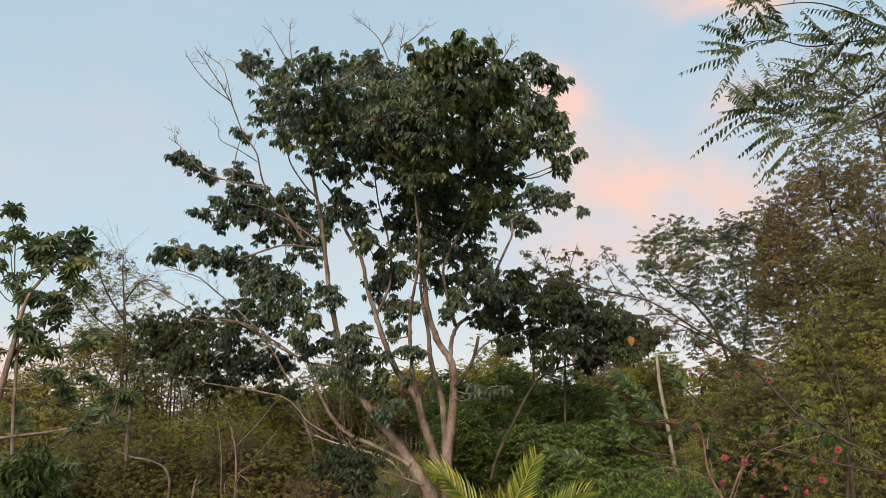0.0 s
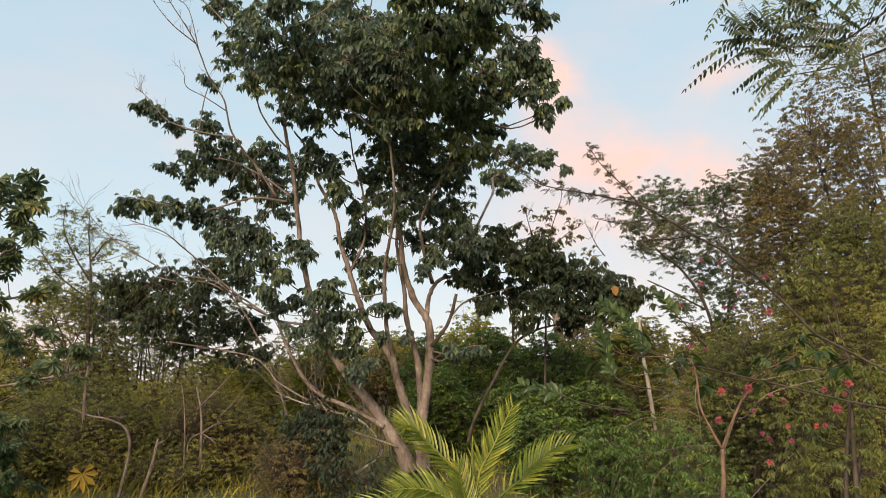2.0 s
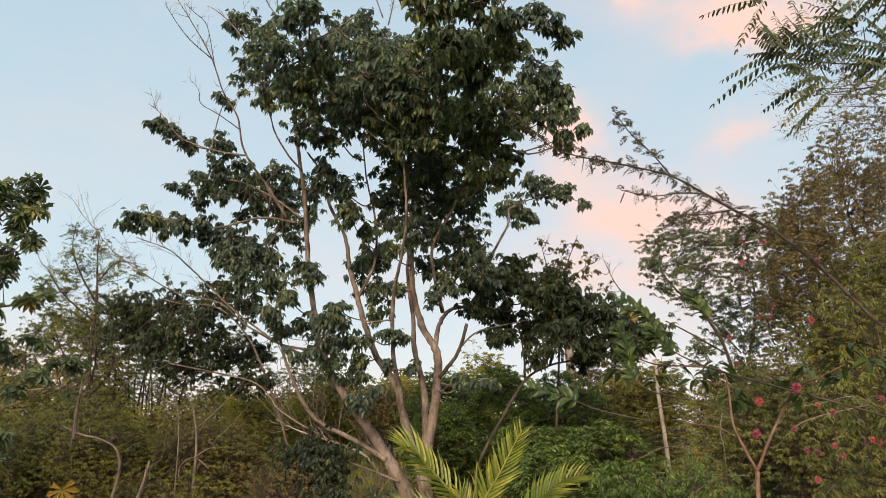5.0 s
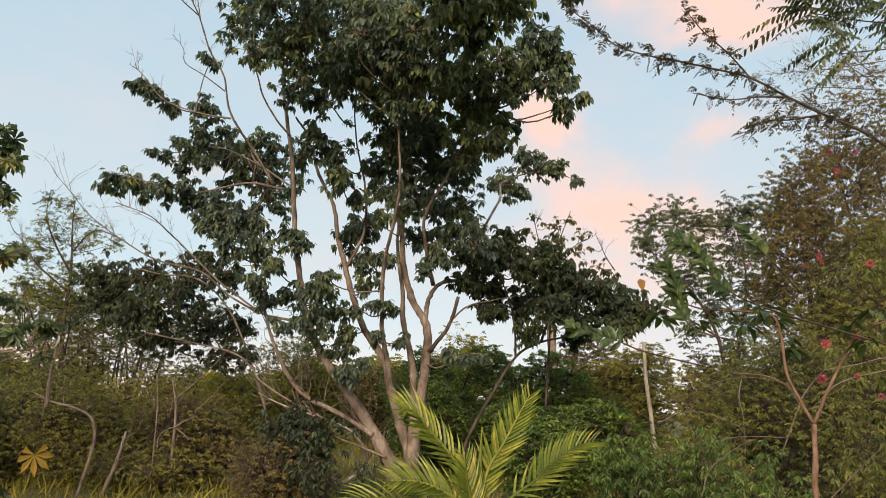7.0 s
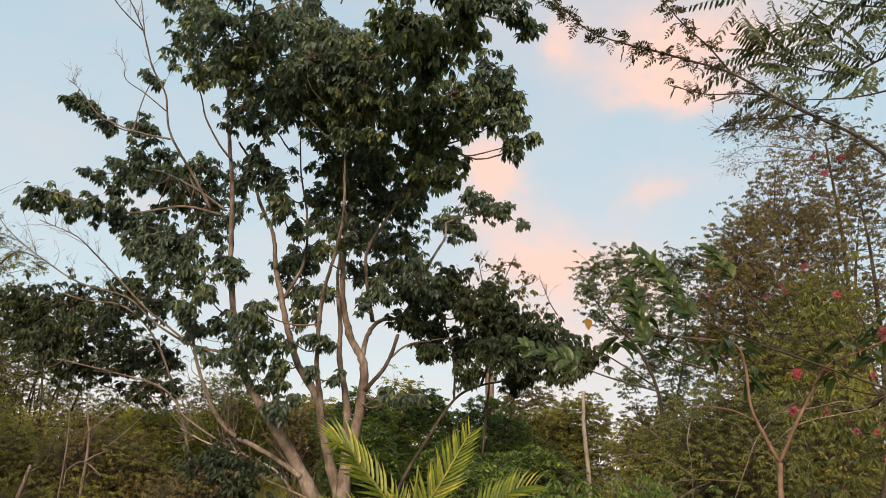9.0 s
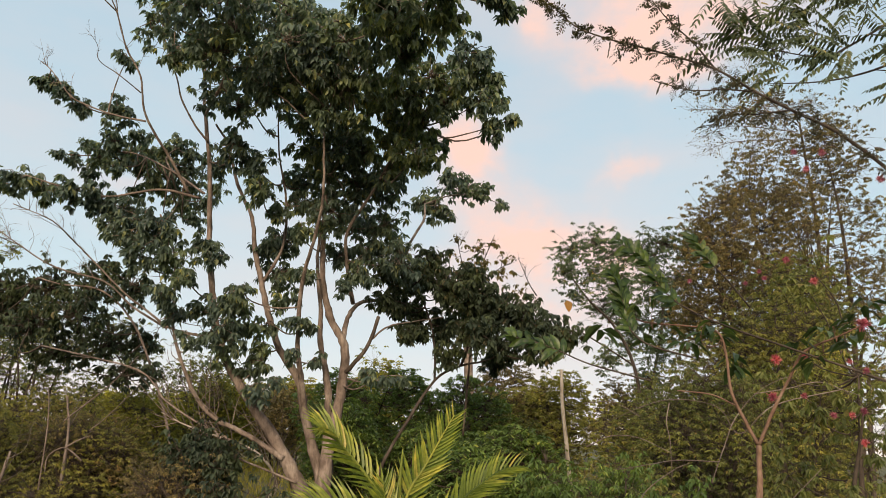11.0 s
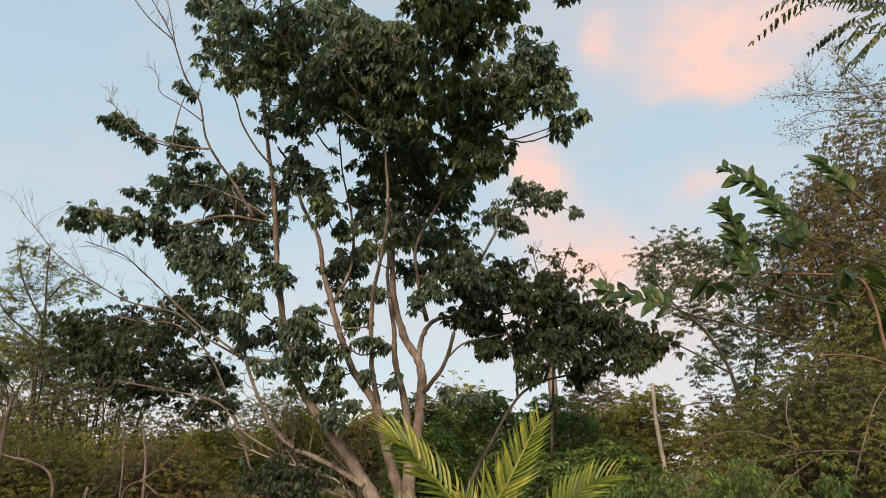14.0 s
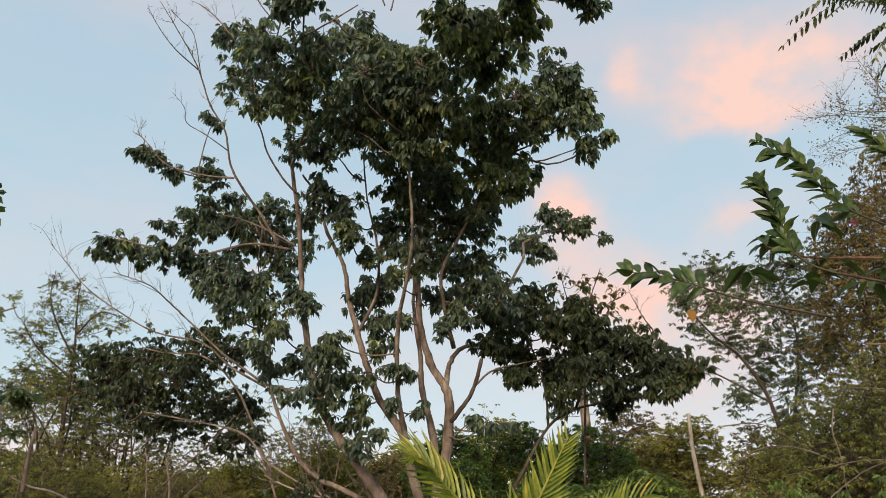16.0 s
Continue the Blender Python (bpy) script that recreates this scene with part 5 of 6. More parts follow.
part("trunk", *tube(trunk_line, 0.12, 0.03, 8, rng, 5, 0.1), BARK_DARK, feather)
for line in U:
    part("limb", *tube(line, 0.014, 0.004, 6, rng, 5, 0.1), BARK_DARK, feather)
limb_points = bones_of(*U)
# each spray: its root, number of leaves, highest and lowest turn from level
for x, z, count, high, low in ((3.30, 5.74, 10, 62, -40), (3.55, 5.80, 7, 80, -25), (3.80, 5.90, 8, 70, -10), (4.21, 5.69, 10, 50, -40), (3.25, 4.95, 10, 100, -28), (3.45, 4.98, 9, 110, -15), (3.68, 4.90, 10, 75, -30), (3.59, 4.67, 8, 12, -38), (4.03, 5.27, 10, 55, -30), (3.95, 5.05, 9, 60, -30), (4.54, 5.51, 11, 70, -50), (4.40, 5.10, 10, 60, -45), (4.20, 4.80, 8, 20, -50), (3.95, 6.38, 8, 60, -20), (3.55, 6.25, 8, 40, -35), (4.65, 6.00, 10, 70, -40), (5.00, 5.30, 10, 60, -50), (4.90, 5.75, 10, 70, -50), (5.05, 4.90, 10, 50, -60)):
    root = np.array([x, 7.45 + 0.12 * math.sin(9 * x + 5 * z), z])
    near = limb_points[int(np.argmin(np.linalg.norm(limb_points - root, axis=1)))]
    part("branch", *tube([near, (near + root) / 2 + rng.normal(0, 0.02, 3), root], 0.006, 0.004, 5, rng, 4, 0.05), BARK_DARK, feather)
    turn = np.radians(np.linspace(high, low, count) + rng.normal(0, 8, count))
    w = np.stack([-np.cos(turn), rng.normal(-0.1, 0.4, count), np.sin(turn)], 1)
    nrm = unit(np.array([0, -0.35, 0.95]) + rng.normal(0, 0.25, (count, 3)))
    p = root + w * 0.05 + rng.normal(0, 0.05, (count, 3))
    v, f = pinnate(rng, p, w, nrm, rng.uniform(0.32, 0.6, count), 11, 0.08, 0.30, 0.22, 0.0028, 0.95, LEAFLET)
    part("foliage", v, f, PINNA, feather, "feathery compound leaves", "stuff", False)

# ---- pink-flowered shrub close by ----
rng = np.random.default_rng(24)
pink = thing("flowering_shrub", (3.5, 3.7, -0.8), "arching shrub with tiny leaflets and pink powder-puff flowers", "shrub")
B = [[(1.62, 3.70, 1.74), (1.47, 3.75, 1.95), (1.34, 3.80, 2.10), (1.23, 3.85, 2.19), (1.15, 3.90, 2.27), (1.03, 3.92, 2.35), (0.91, 3.94, 2.39), (0.79, 3.95, 2.42), (0.70, 3.96, 2.44), (0.59, 3.97, 2.48), (0.51, 3.98, 2.56), (0.43, 4.00, 2.64)], [(1.03, 3.92, 2.35), (0.97, 3.93, 2.44), (0.90, 3.95, 2.53), (0.87, 3.96, 2.58), (0.84, 3.98, 2.65)], [(1.15, 3.90, 2.27), (1.06, 3.92, 2.28), (0.95, 3.93, 2.27), (0.84, 3.95, 2.30)], [(1.23, 3.85, 2.19), (1.13, 3.88, 2.18), (1.06, 3.92, 2.19), (1.01, 3.95, 2.16)]]
root_line = [(3.5, 3.7, -0.95), (3.4, 3.7, 0.2), (3.0, 3.7, 0.9), B[0][0]]
part("stem", *tube(root_line, 0.007, 0.004, 6, rng, 5, 0.1), BARK_DARK, pink)
for line, r0, n in zip(B, (0.006, 0.003, 0.003, 0.003), (2, 1, 1, 2)):
    part("branch", *tube(line, r0, 0.0015, 6, rng, 6, 0.1), BARK_DARK, pink)
    pts = smooth_line(line, 10)
    k = np.repeat(np.arange(3, len(pts)), n)
    p = pts[k] + rng.normal(0, 0.012, (len(k), 3))
    tang = unit(pts[np.minimum(k + 1, len(pts) - 1)] - pts[np.maximum(k - 1, 0)])
    w = unit(tang * 0.6 + rng.normal(0, 0.6, (len(k), 3)))
    nrm = unit(np.array([0, 0, 1.0]) + rng.normal(0, 0.5, (len(k), 3)))
    v, f = pinnate(rng, p, w, nrm, rng.uniform(0.02, 0.05, len(k)), 5, 0.015, 0.4, 0.3, 0.0008)
    part("foliage", v, f, TINY, pink, "tiny folded leaflets", "stuff", False)


def flower(parent, c, r, g):
    """A powder-puff of fine pink stamens."""
    n = 170
    d = unit(g.normal(0, 1, (n, 3)) + np.array([0, 0, 0.35]))
    v, f = blades(np.repeat([c], n, 0), d, unit(g.normal(0, 1, (n, 3))), r * g.uniform(0.6, 1.05, n), r * 0.035, SPINDLE)
    part("flower", v, f, PETAL, parent, "pink powder-puff flower", smooth=False)


FLOWERS = [
    [(1.93, 5.40, 2.10, 0.02), (1.91, 5.20, 2.07, 0.02), (2.03, 5.00, 2.01, 0.03), (1.73, 5.60, 2.15, 0.02), (2.21, 4.60, 1.58, 0.03), (2.18, 4.60, 1.53, 0.02), (1.53, 4.60, 1.42, 0.03), (1.79, 4.80, 1.46, 0.02), (1.92, 4.70, 1.38, 0.02), (1.96, 4.40, 1.38, 0.02), (1.79, 5.40, 1.85, 0.02), (2.07, 5.50, 2.20, 0.02)],
    [(1.56, 4.60, 1.56, 0.03), (1.81, 4.80, 1.62, 0.02), (1.77, 3.90, 1.45, 0.04), (1.82, 4.20, 1.38, 0.02), (1.78, 4.40, 1.50, 0.02), (1.54, 3.90, 2.01, 0.02), (1.35, 3.90, 2.08, 0.02), (1.88, 4.20, 1.54, 0.02), (1.70, 4.20, 1.32, 0.02), (1.29, 3.95, 2.10, 0.01)],
    [(1.41, 3.90, 1.54, 0.03), (1.60, 4.20, 1.33, 0.02), (1.70, 4.50, 1.35, 0.02), (1.59, 4.20, 1.23, 0.02), (1.19, 3.90, 1.72, 0.01), (1.22, 3.80, 1.97, 0.01), (1.72, 4.40, 1.53, 0.01)],
]
for some in FLOWERS:
    for x, y, z, r in some:
        flower(pink, np.array([x, y, z]), min(0.027, max(0.015, r * 0.9)), rng)

# ---- sapling with a reddish forked stem ----
rng = np.random.default_rng(25)
sap = thing("sapling", (1.75, 4.95, -0.8), "young tree with a forked reddish stem and narrow leaves", "tree")
P = [[(1.64, 4.95, 0.95), (1.65, 4.95, 1.11), (1.66, 4.95, 1.27)], [(1.66, 4.95, 1.27), (1.62, 4.97, 1.37), (1.58, 4.99, 1.49), (1.58, 5.01, 1.66), (1.56, 5.04, 1.76), (1.43, 5.06, 1.78), (1.25, 5.08, 1.79), (1.12, 5.10, 1.84)], [(1.66, 4.95, 1.27), (1.71, 4.90, 1.41), (1.76, 4.85, 1.53), (1.81, 4.80, 1.64), (1.93, 4.75, 1.70), (2.05, 4.70, 1.76)], [(1.57, 4.95, 1.43), (1.51, 5.03, 1.48), (1.39, 5.10, 1.50)]]
part("stem", *tube([(1.75, 4.95, -0.85), (1.7, 4.95, 0.3), P[0][0]] + P[0][1:], 0.015, 0.011, 7, rng, 5, 0.1), BARK_RED, sap)
for line, r0 in zip(P[1:], (0.008, 0.008, 0.003)):
    part("branch", *tube(line, r0, 0.003, 6, rng, 5, 0.1), BARK_RED, sap)
sap_clumps = [(*(np.array(P[1][i]) + rng.normal(0, 0.06, 3)), 0.13) for i in (4, 5, 6, 7)] + [(*(np.array(P[2][i]) + rng.normal(0, 0.06, 3)), 0.12) for i in (3, 4, 5)]
dress(sap, sap_clumps, bones_of(*P), rng, NEAR, 0.095, 0.04, BARK_RED, 16, 6, 0.5, 0.7, OVATE, 0, "foliage", 0.003)

# ---- broad glossy leaves close by ----
rng = np.random.default_rng(26)
glossy = thing("glossy_shrub", (3.9, 5.0, -0.8), "shrub with glossy broad green leaves in stiff sprays", "shrub")
N = [[(1.50, 4.75, 1.70), (1.35, 4.75, 1.75), (1.24, 4.76, 1.81), (1.18, 4.77, 1.88), (1.15, 4.78, 1.95), (1.09, 4.79, 2.01), (1.02, 4.80, 2.06)], [(1.30, 4.75, 1.58), (1.12, 4.75, 1.62), (1.05, 4.76, 1.68), (1.04, 4.77, 1.74), (1.03, 4.78, 1.80), (1.02, 4.79, 1.86), (1.00, 4.80, 1.92)], [(1.56, 4.75, 1.80), (1.47, 4.75, 1.91), (1.42, 4.77, 1.98), (1.39, 4.78, 2.03), (1.36, 4.80, 2.09)], [(1.12, 4.75, 1.48), (0.88, 4.75, 1.53), (0.76, 4.77, 1.58), (0.67, 4.78, 1.61), (0.58, 4.80, 1.63)]]
part("stem", *tube([(3.9, 5.0, -0.95), (3.8, 5.0, 0.4), (3.4, 4.9, 1.2), (2.3, 4.8, 1.5), N[0][0]], 0.011, 0.004, 6, rng, 5, 0.1), BARK_DARK, glossy)
leaf_v, leaf_f = blades(np.zeros((1, 3)), np.array([[1.0, 0, 0]]), np.array([[0, 0, 1.0]]), 1.0, 0.40, FULL)
leaf_mesh = mesh_of("leaf", leaf_v, leaf_f, NEAR, True)
for line in N:
    part("branch", *tube(line, 0.0035, 0.0012, 6, rng, 5, 0.1), BARK_DARK, glossy)
    pts = smooth_line(line, 5)
    o = ORIGIN[glossy.name]
    for j in range(9, len(pts)):
        tang = Vector(unit(pts[min(j + 1, len(pts) - 1)] - pts[j - 1]))
        for sgn in (1, -1):
            side = tang.cross(Vector((0.1, -0.95, 0.3))).normalized() * sgn
            a = (tang * 0.7 + side * 0.75 + Vector((0, 0, 0.12)) + Vector(rng.normal(0, 0.28, 3))).normalized()
            nrm = Vector((0.0, -0.85, 0.4)) + Vector(rng.normal(0, 0.45, 3))
            s = nrm.cross(a).normalized()
            u = a.cross(s)
            ob = new("leaf", leaf_mesh)
            ob.parent = glossy
            size = rng.uniform(0.052, 0.078) * (1.0 if j < len(pts) - 3 else 0.85)
            ob.matrix_basis = Matrix.Translation(Vector(pts[j] - o)) @ Matrix((a, s, u)).transposed().to_4x4() @ Matrix.Scale(size, 4)

# ---- palm ----
rng = np.random.default_rng(27)
PALM_FOOT = (0.62, 7.85, float(ground_z(0.62, 7.85)))
palm = thing("palm", PALM_FOOT, "young palm with yellow-green arching fronds", "palm")
part("trunk", *tube([(PALM_FOOT[0], 7.85, PALM_FOOT[2] - 0.1), (0.6, 7.85, 0.2), (0.6, 7.85, 0.65)], 0.09, 0.05, 8, rng, 5, 0.1), BARK_DARK, palm)
lv, lf = blades(np.zeros((1, 3)), np.array([[1.0, 0, 0]]), np.array([[0, 0, 1.0]]), 1.0, 0.10, (np.array([(0, 0.25, 0), (0, -0.25, 0), (0.12, 0.5, 0.03), (0.12, 0, -0.02), (0.12, -0.5, 0.03), (0.55, 0.42, -0.02), (0.55, 0, -0.06), (0.55, -0.42, -0.02), (1.0, 0, -0.2)]), np.array([(0, 3, 2), (0, 1, 3), (1, 4, 3), (2, 3, 6), (2, 6, 5), (3, 4, 7), (3, 7, 6), (5, 6, 8), (6, 7, 8)])))
leaflet_mesh = mesh_of("leaflet", lv, lf, PALM, False)


def frond(line, pairs, longest, facing):
    """A rachis with two rows of narrow leaflets."""
    fr = part("frond", *tube(line, 0.016, 0.004, 6, rng, 6, 0.05), PALM, palm)
    pts = smooth_line(line, 14)
    o = ORIGIN[palm.name]
    n = len(pts)
    for k in range(pairs):
        t = 0.22 + 0.77 * k / (pairs - 1)
        i = min(n - 2, int(t * (n - 1)))
        tang = Vector(unit(pts[i + 1] - pts[max(i - 1, 0)]))
        for sgn in (1, -1):
            side = tang.cross(Vector(facing)).normalized() * sgn
            a = (tang * (0.5 + 0.5 * t) + side * 0.8 + Vector((0, -0.1, 0.28)) + Vector(rng.normal(0, 0.05, 3))).normalized()
            nrm = Vector(facing) + side * 0.35 + Vector(rng.normal(0, 0.12, 3))
            s = nrm.cross(a).normalized()
            u = a.cross(s)
            size = longest * (0.45 + 0.75 * math.sin(math.pi * (0.12 + 0.8 * t))) * rng.uniform(0.92, 1.06)
            ob = new("leaflet", leaflet_mesh)
            ob.parent = fr
            ob.matrix_basis = Matrix.Translation(Vector(pts[i] - o)) @ Matrix((a, s, u)).transposed().to_4x4() @ Matrix.Scale(size, 4)


for line, pairs, longest, facing in (
    ([(0.44, 7.80, 0.57), (0.38, 7.73, 0.95), (0.20, 7.67, 1.19), (0.06, 7.60, 1.33), (-0.02, 7.53, 1.42), (-0.09, 7.47, 1.46), (-0.14, 7.40, 1.46)], 24, 0.24, (0.2, -0.75, 0.6)),
    ([(0.46, 7.80, 0.57), (0.47, 7.76, 0.81), (0.53, 7.72, 1.06), (0.63, 7.68, 1.23), (0.74, 7.64, 1.44), (0.83, 7.60, 1.61)], 24, 0.22, (0.05, -0.95, 0.3)),
    ([(0.52, 7.80, 0.57), (0.67, 7.77, 0.81), (0.89, 7.73, 0.98), (0.97, 7.70, 1.07), (1.07, 7.67, 1.15), (1.18, 7.63, 1.23), (1.31, 7.60, 1.27)], 22, 0.22, (-0.2, -0.8, 0.55)),
    ([(0.43, 7.70, 0.58), (0.33, 7.60, 0.79), (0.19, 7.50, 0.88), (0.05, 7.40, 0.94), (-0.08, 7.30, 0.96), (-0.20, 7.20, 0.96)], 22, 0.24, (0.1, -0.8, 0.55)),
    ([(0.44, 7.70, 0.58), (0.40, 7.63, 0.79), (0.36, 7.57, 0.95), (0.33, 7.50, 1.12)], 16, 0.22, (0.3, -0.9, 0.2)),
    ([(0.51, 7.70, 0.58), (0.71, 7.53, 0.70), (0.94, 7.37, 0.73), (1.08, 7.20, 0.65)], 14, 0.24, (-0.1, -0.5, 0.85)),
    ([(0.41, 7.60, 0.54), (0.15, 7.45, 0.75), (-0.10, 7.30, 0.83), (-0.34, 7.15, 0.84), (-0.44, 7.00, 0.80)], 16, 0.22, (0.1, -0.6, 0.8)),
):
    frond(line, pairs, longest, facing)
part("spear_leaf", *tube([(0.46, 7.75, 0.70), (0.46, 7.72, 0.91), (0.46, 7.68, 1.12), (0.47, 7.65, 1.36)], 0.03, 0.004, 6, rng, 5, 0.1, 1.4), PALM, palm, "unopened folded frond")

# ---- low plants ----
for i, (at, half, top, mat, length) in enumerate([((-4.91, 9.50), 0.41, 2.09, NEAR, 0.14), ((2.45, 8.50), 0.27, 1.50, LUSH, 0.06), ((2.72, 9.00), 0.42, 1.62, FINE, 0.06), ((2.11, 6.50), 0.28, 1.40, LUSH, 0.05), ((2.38, 7.50), 0.30, 1.35, FINE, 0.05), ((3.07, 6.60), 0.38, 2.72, FINE, 0.06), ((2.08, 9.50), 0.39, 1.53, LUSH, 0.08)]):
    shrub("leafy_plant", "broad-leaved green plant in the undergrowth", "plant", at, half, top, 120 + i, mat, length, length * 0.36, 38, 0.24, 26, 11, 1.0, BARK_DARK, SIMPLE, 0.1, 0.5, "leafy plants", 0.006)
rng = np.random.default_rng(28)
hand = thing("lobed_leaf_plant", (-6.4, 10.8, 0.2), "tall plant with large lobed pale green leaves", "plant")
H = [[(-6.46, 10.80, 3.22), (-5.36, 10.70, 3.22), (-4.90, 10.60, 3.28), (-4.40, 10.50, 3.40)], [(-6.23, 10.80, 2.04), (-5.29, 10.67, 2.11), (-4.77, 10.53, 2.17), (-4.12, 10.40, 2.24)], [(-5.54, 10.70, 0.39), (-5.20, 10.70, 0.64), (-4.82, 10.70, 0.71), (-4.43, 10.70, 0.68)]]
stalk = [(-5.61, 10.90, -0.24), (-5.77, 10.90, 1.00), (-5.89, 10.90, 2.06), (-5.95, 10.90, 3.18), (-6.01, 10.90, 3.92)]
part("stem", *tube(stalk, 0.04, 0.015, 7, rng, 5, 0.1), BARK, hand)
for line in H:
    part("branch", *tube(line, 0.02, 0.008, 6, rng, 5, 0.1), BARK, hand)
dress(hand, [(-5.81, 10.01, 4.99, 0.17), (-5.82, 10.43, 4.89, 0.16), (-5.93, 10.20, 4.65, 0.19), (-5.68, 10.56, 4.71, 0.12), (-5.19, 10.06, 4.59, 0.12), (-6.34, 10.40, 4.92, 0.27), (-6.42, 10.49, 4.46, 0.27)], bones_of(*H, stalk), rng, GREY, 0.17, 0.17, BARK, 12, 4, 0.9, 0.8, PALMATE, 0, "foliage", 0.008)
dress(hand, [(-5.25, 10.58, 3.62, 0.13), (-4.59, 10.42, 3.38, 0.17), (-4.59, 10.01, 3.17, 0.10), (-4.93, 10.32, 2.63, 0.18), (-4.85, 10.65, 2.80, 0.14), (-4.42, 9.93, 2.29, 0.17), (-4.59, 10.95, 2.37, 0.20), (-4.41, 10.92, 2.65, 0.15), (-4.59, 9.95, 2.10, 0.18), (-4.72, 10.86, 0.77, 0.18), (-4.52, 10.12, 0.56, 0.21), (-4.95, 10.73, 1.02, 0.18), (-4.09, 10.09, 0.57, 0.14), (-5.13, 10.73, 1.72, 0.23), (-5.97, 11.05, 3.22, 0.29), (-5.84, 11.08, 2.36, 0.28), (-5.30, 10.70, 1.26, 0.31)], bones_of(*H, stalk), rng, GREY, 0.17, 0.17, BARK, 10, 4, 0.7, 0.8, PALMATE, 60, "foliage", 0.008)
for x, y, z, r in [(-3.58, 9.30, 0.96, 0.12), (-4.66, 10.20, 3.08, 0.10)]:
    yl = thing("yellow_leaf", (x, y, z), "withered yellow lobed leaf hanging in the scrub", "leaf")
    v, f = blades(np.array([[x, y, z + r]]), np.array([[0.2, -0.2, -1.0]]), np.array([[0.1, -1.0, 0.3]]), r * 1.7, r * 1.7, PALMATE)
    part("blade", v, f, YELLOW, yl, smooth=False)
for x, y, z, r in [(2.14, 9.00, 2.85, 0.05)]:
    og = thing("orange_leaf", (x, y, z), "withered orange leaf on a twig", "leaf")
    v, f = blades(np.array([[x, y, z + r]]), np.array([[0.2, -0.2, -1.0]]), np.array([[0.1, -1.0, 0.3]]), r * 2.4, r * 1.8, OVATE)
    part("blade", v, f, ORANGE, og, smooth=False)
STRAY = [[(2.18, 6.40, 1.16), (2.28, 6.40, 1.38), (2.36, 6.40, 1.54), (2.51, 6.40, 1.70), (2.69, 6.40, 1.80), (2.84, 6.40, 1.83)],
    [(2.51, 6.40, 1.70), (2.68, 6.30, 1.73), (2.81, 6.20, 1.76), (2.91, 6.10, 1.70), (2.93, 6.00, 1.66)],
    [(2.29, 9.00, 1.92), (2.58, 9.00, 1.94), (2.83, 9.00, 1.82)],
    [(1.62, 7.00, 1.38), (1.80, 7.00, 1.46), (2.00, 7.00, 1.45), (2.24, 7.00, 1.35)],
    [(2.40, 7.40, 1.75), (2.37, 7.40, 1.61), (2.39, 7.40, 1.47), (2.39, 7.40, 1.19)],
    [(-2.97, 12.40, 1.70), (-2.78, 12.40, 1.89), (-2.46, 12.40, 2.28)],
    [(-4.69, 11.80, 1.54), (-4.67, 11.80, 1.89), (-4.67, 11.80, 2.28)],
    [(-4.00, 14.60, 2.96), (-3.44, 14.60, 2.91), (-2.96, 14.60, 2.76), (-2.62, 14.60, 2.59), (-2.36, 14.60, 2.23)]]
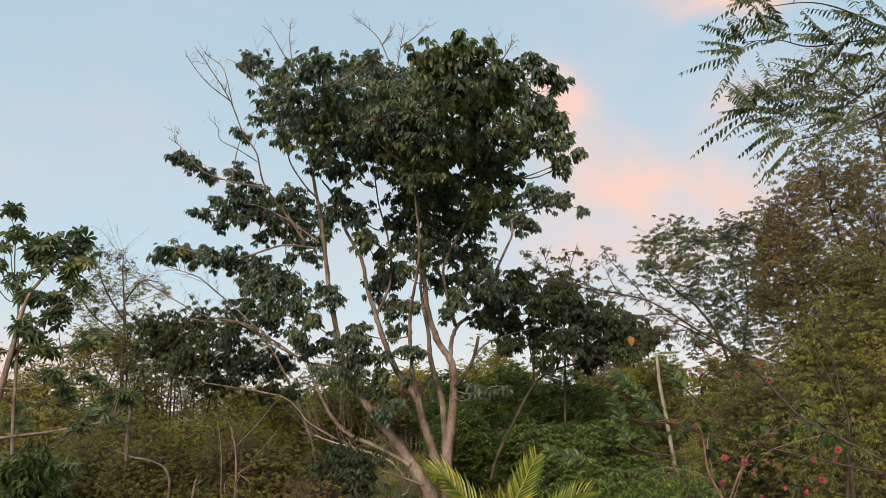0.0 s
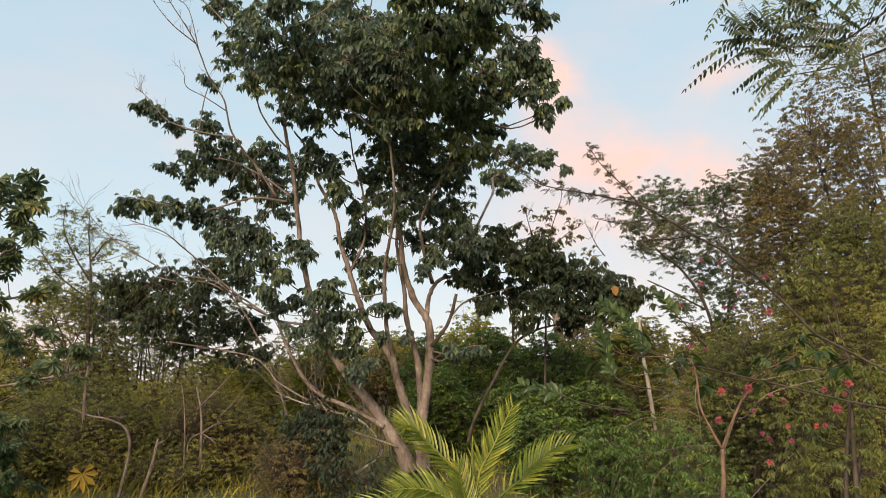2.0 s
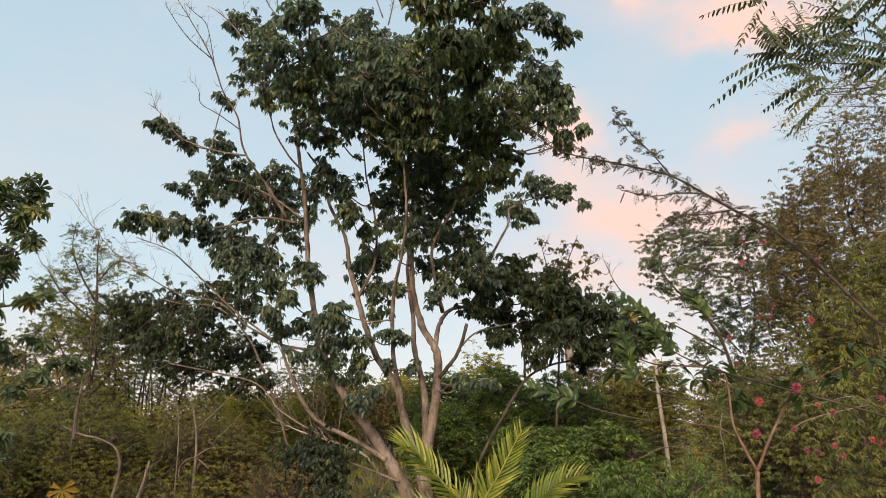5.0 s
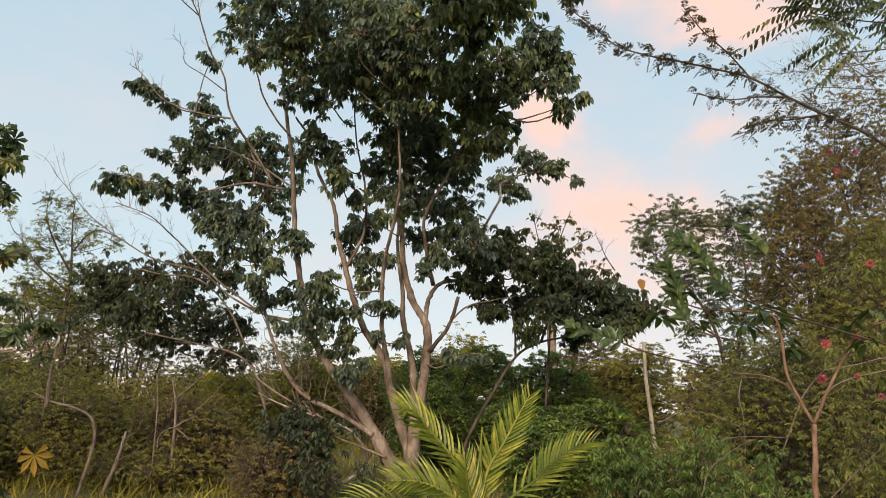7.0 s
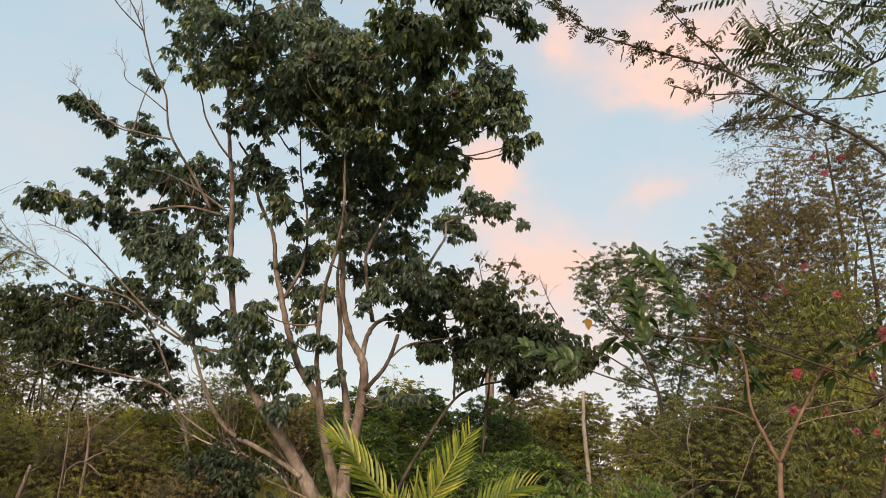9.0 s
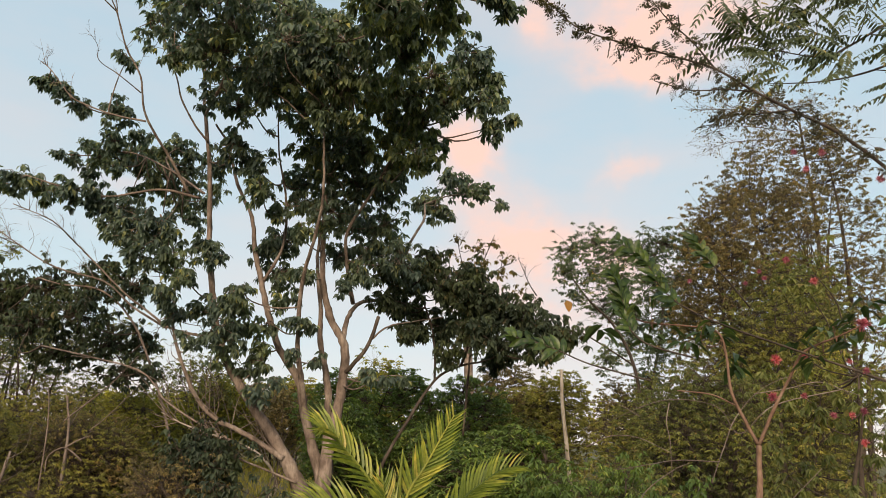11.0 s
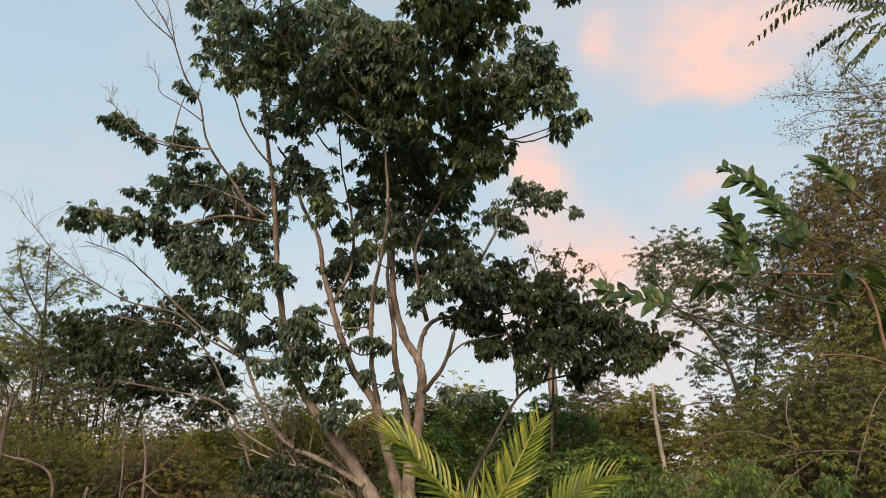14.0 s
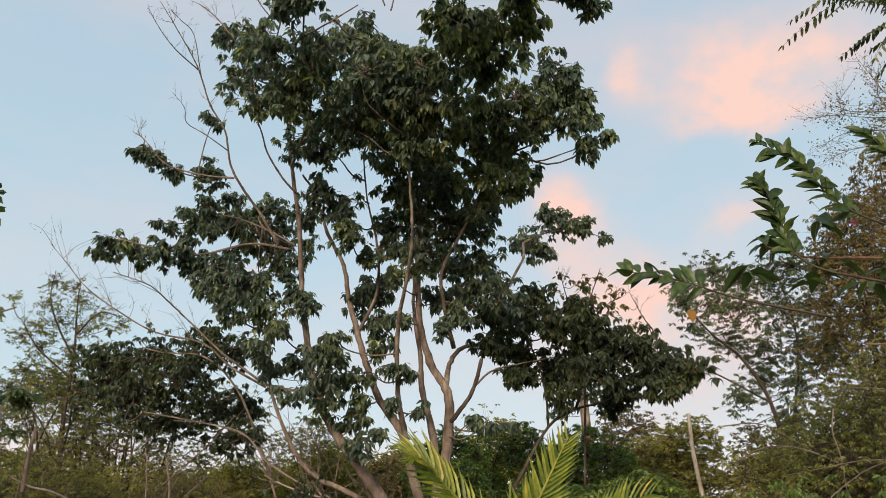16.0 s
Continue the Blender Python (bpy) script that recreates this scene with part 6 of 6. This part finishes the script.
for line in [[(2.81, 6.00, 1.69), (2.43, 6.08, 1.59), (2.25, 6.16, 1.43), (2.16, 6.24, 1.59), (1.87, 6.32, 1.62), (1.53, 6.40, 1.48)], [(1.90, 5.50, 0.87), (2.09, 5.50, 1.04), (2.30, 5.50, 1.22)], [(2.03, 6.00, 1.26), (1.79, 6.00, 1.26), (1.62, 6.00, 1.23), (1.45, 6.00, 1.20)], [(1.53, 6.00, 0.93), (1.59, 6.00, 1.08), (1.75, 6.00, 1.20), (1.86, 6.00, 1.25)]] + STRAY:
    vs = thing("bare_stem", tuple(line[0]), "thin pale bare stem across the scrub", "stem", "bare stems")
    part("stem", *tube(line, 0.0006 * line[0][1], 0.0003 * line[0][1], 5, rng, 6, 0.1), BARK, vs)

# ---- tall grass tufts ----
for at, spread_of, count, tall in (((2.75, 8.0), 0.38, 420, 0.95), ((2.0, 7.4), 0.3, 260, 0.6), ((3.6, 9.0), 0.4, 300, 0.8), ((-3.4, 10.5), 0.4, 260, 0.55)):
    gz0 = float(ground_z(*at))
    tuft = thing("grass_tuft", (*at, gz0), "tall tuft of drooping green grass in the scrub", "grass", "grass tufts")
    a = rng.uniform(0, 2 * np.pi, count)
    d = np.stack([np.cos(a), np.sin(a), np.zeros(count)], 1)
    foot = np.array([*at, gz0 - 0.03]) + d * rng.uniform(0, 0.5, (count, 1)) * spread_of
    knee = foot + d * rng.uniform(0.05, 0.3, (count, 1)) * tall + np.array([0, 0, 1.0]) * rng.uniform(0.5, 1.0, (count, 1)) * tall
    low = blades(foot, knee - foot, unit(rng.normal(0, 1, (count, 3))), np.linalg.norm(knee - foot, axis=1) * 1.02, 0.014, BLADE)
    part("blades", *low, GRASS, tuft, kind="stuff", smooth=False)
    over = unit(d + np.array([0, 0, -0.7]) + rng.normal(0, 0.25, (count, 3)))
    part("blade_tips", *blades(knee - (knee - foot) * 0.12, over, unit(rng.normal(0, 1, (count, 3))), rng.uniform(0.2, 0.5, count) * tall, 0.012, BLADE), LUSH, tuft, kind="stuff", smooth=False)

# ---- undergrowth: grass and ferny blades over the slope ----
rng = np.random.default_rng(30)
n = 60000
gx = rng.uniform(-16, 18, n)
gy = 6.5 + 26 * rng.uniform(0, 1, n) ** 1.2
gp = np.stack([gx, gy, ground_z(gx, gy) - 0.02], 1)
gw = unit(rng.normal(0, 0.6, (n, 3)) + np.array([0, 0, 1.0]))
v, f = blades(gp, gw, unit(rng.normal(0, 1, (n, 3))), rng.uniform(0.12, 0.42, n), rng.uniform(0.012, 0.03, n), BLADE)
tagged(new("undergrowth", mesh_of("undergrowth", v, f, GRASS, False)), "dense olive grass and weeds on the slope", "grass", kind="stuff")
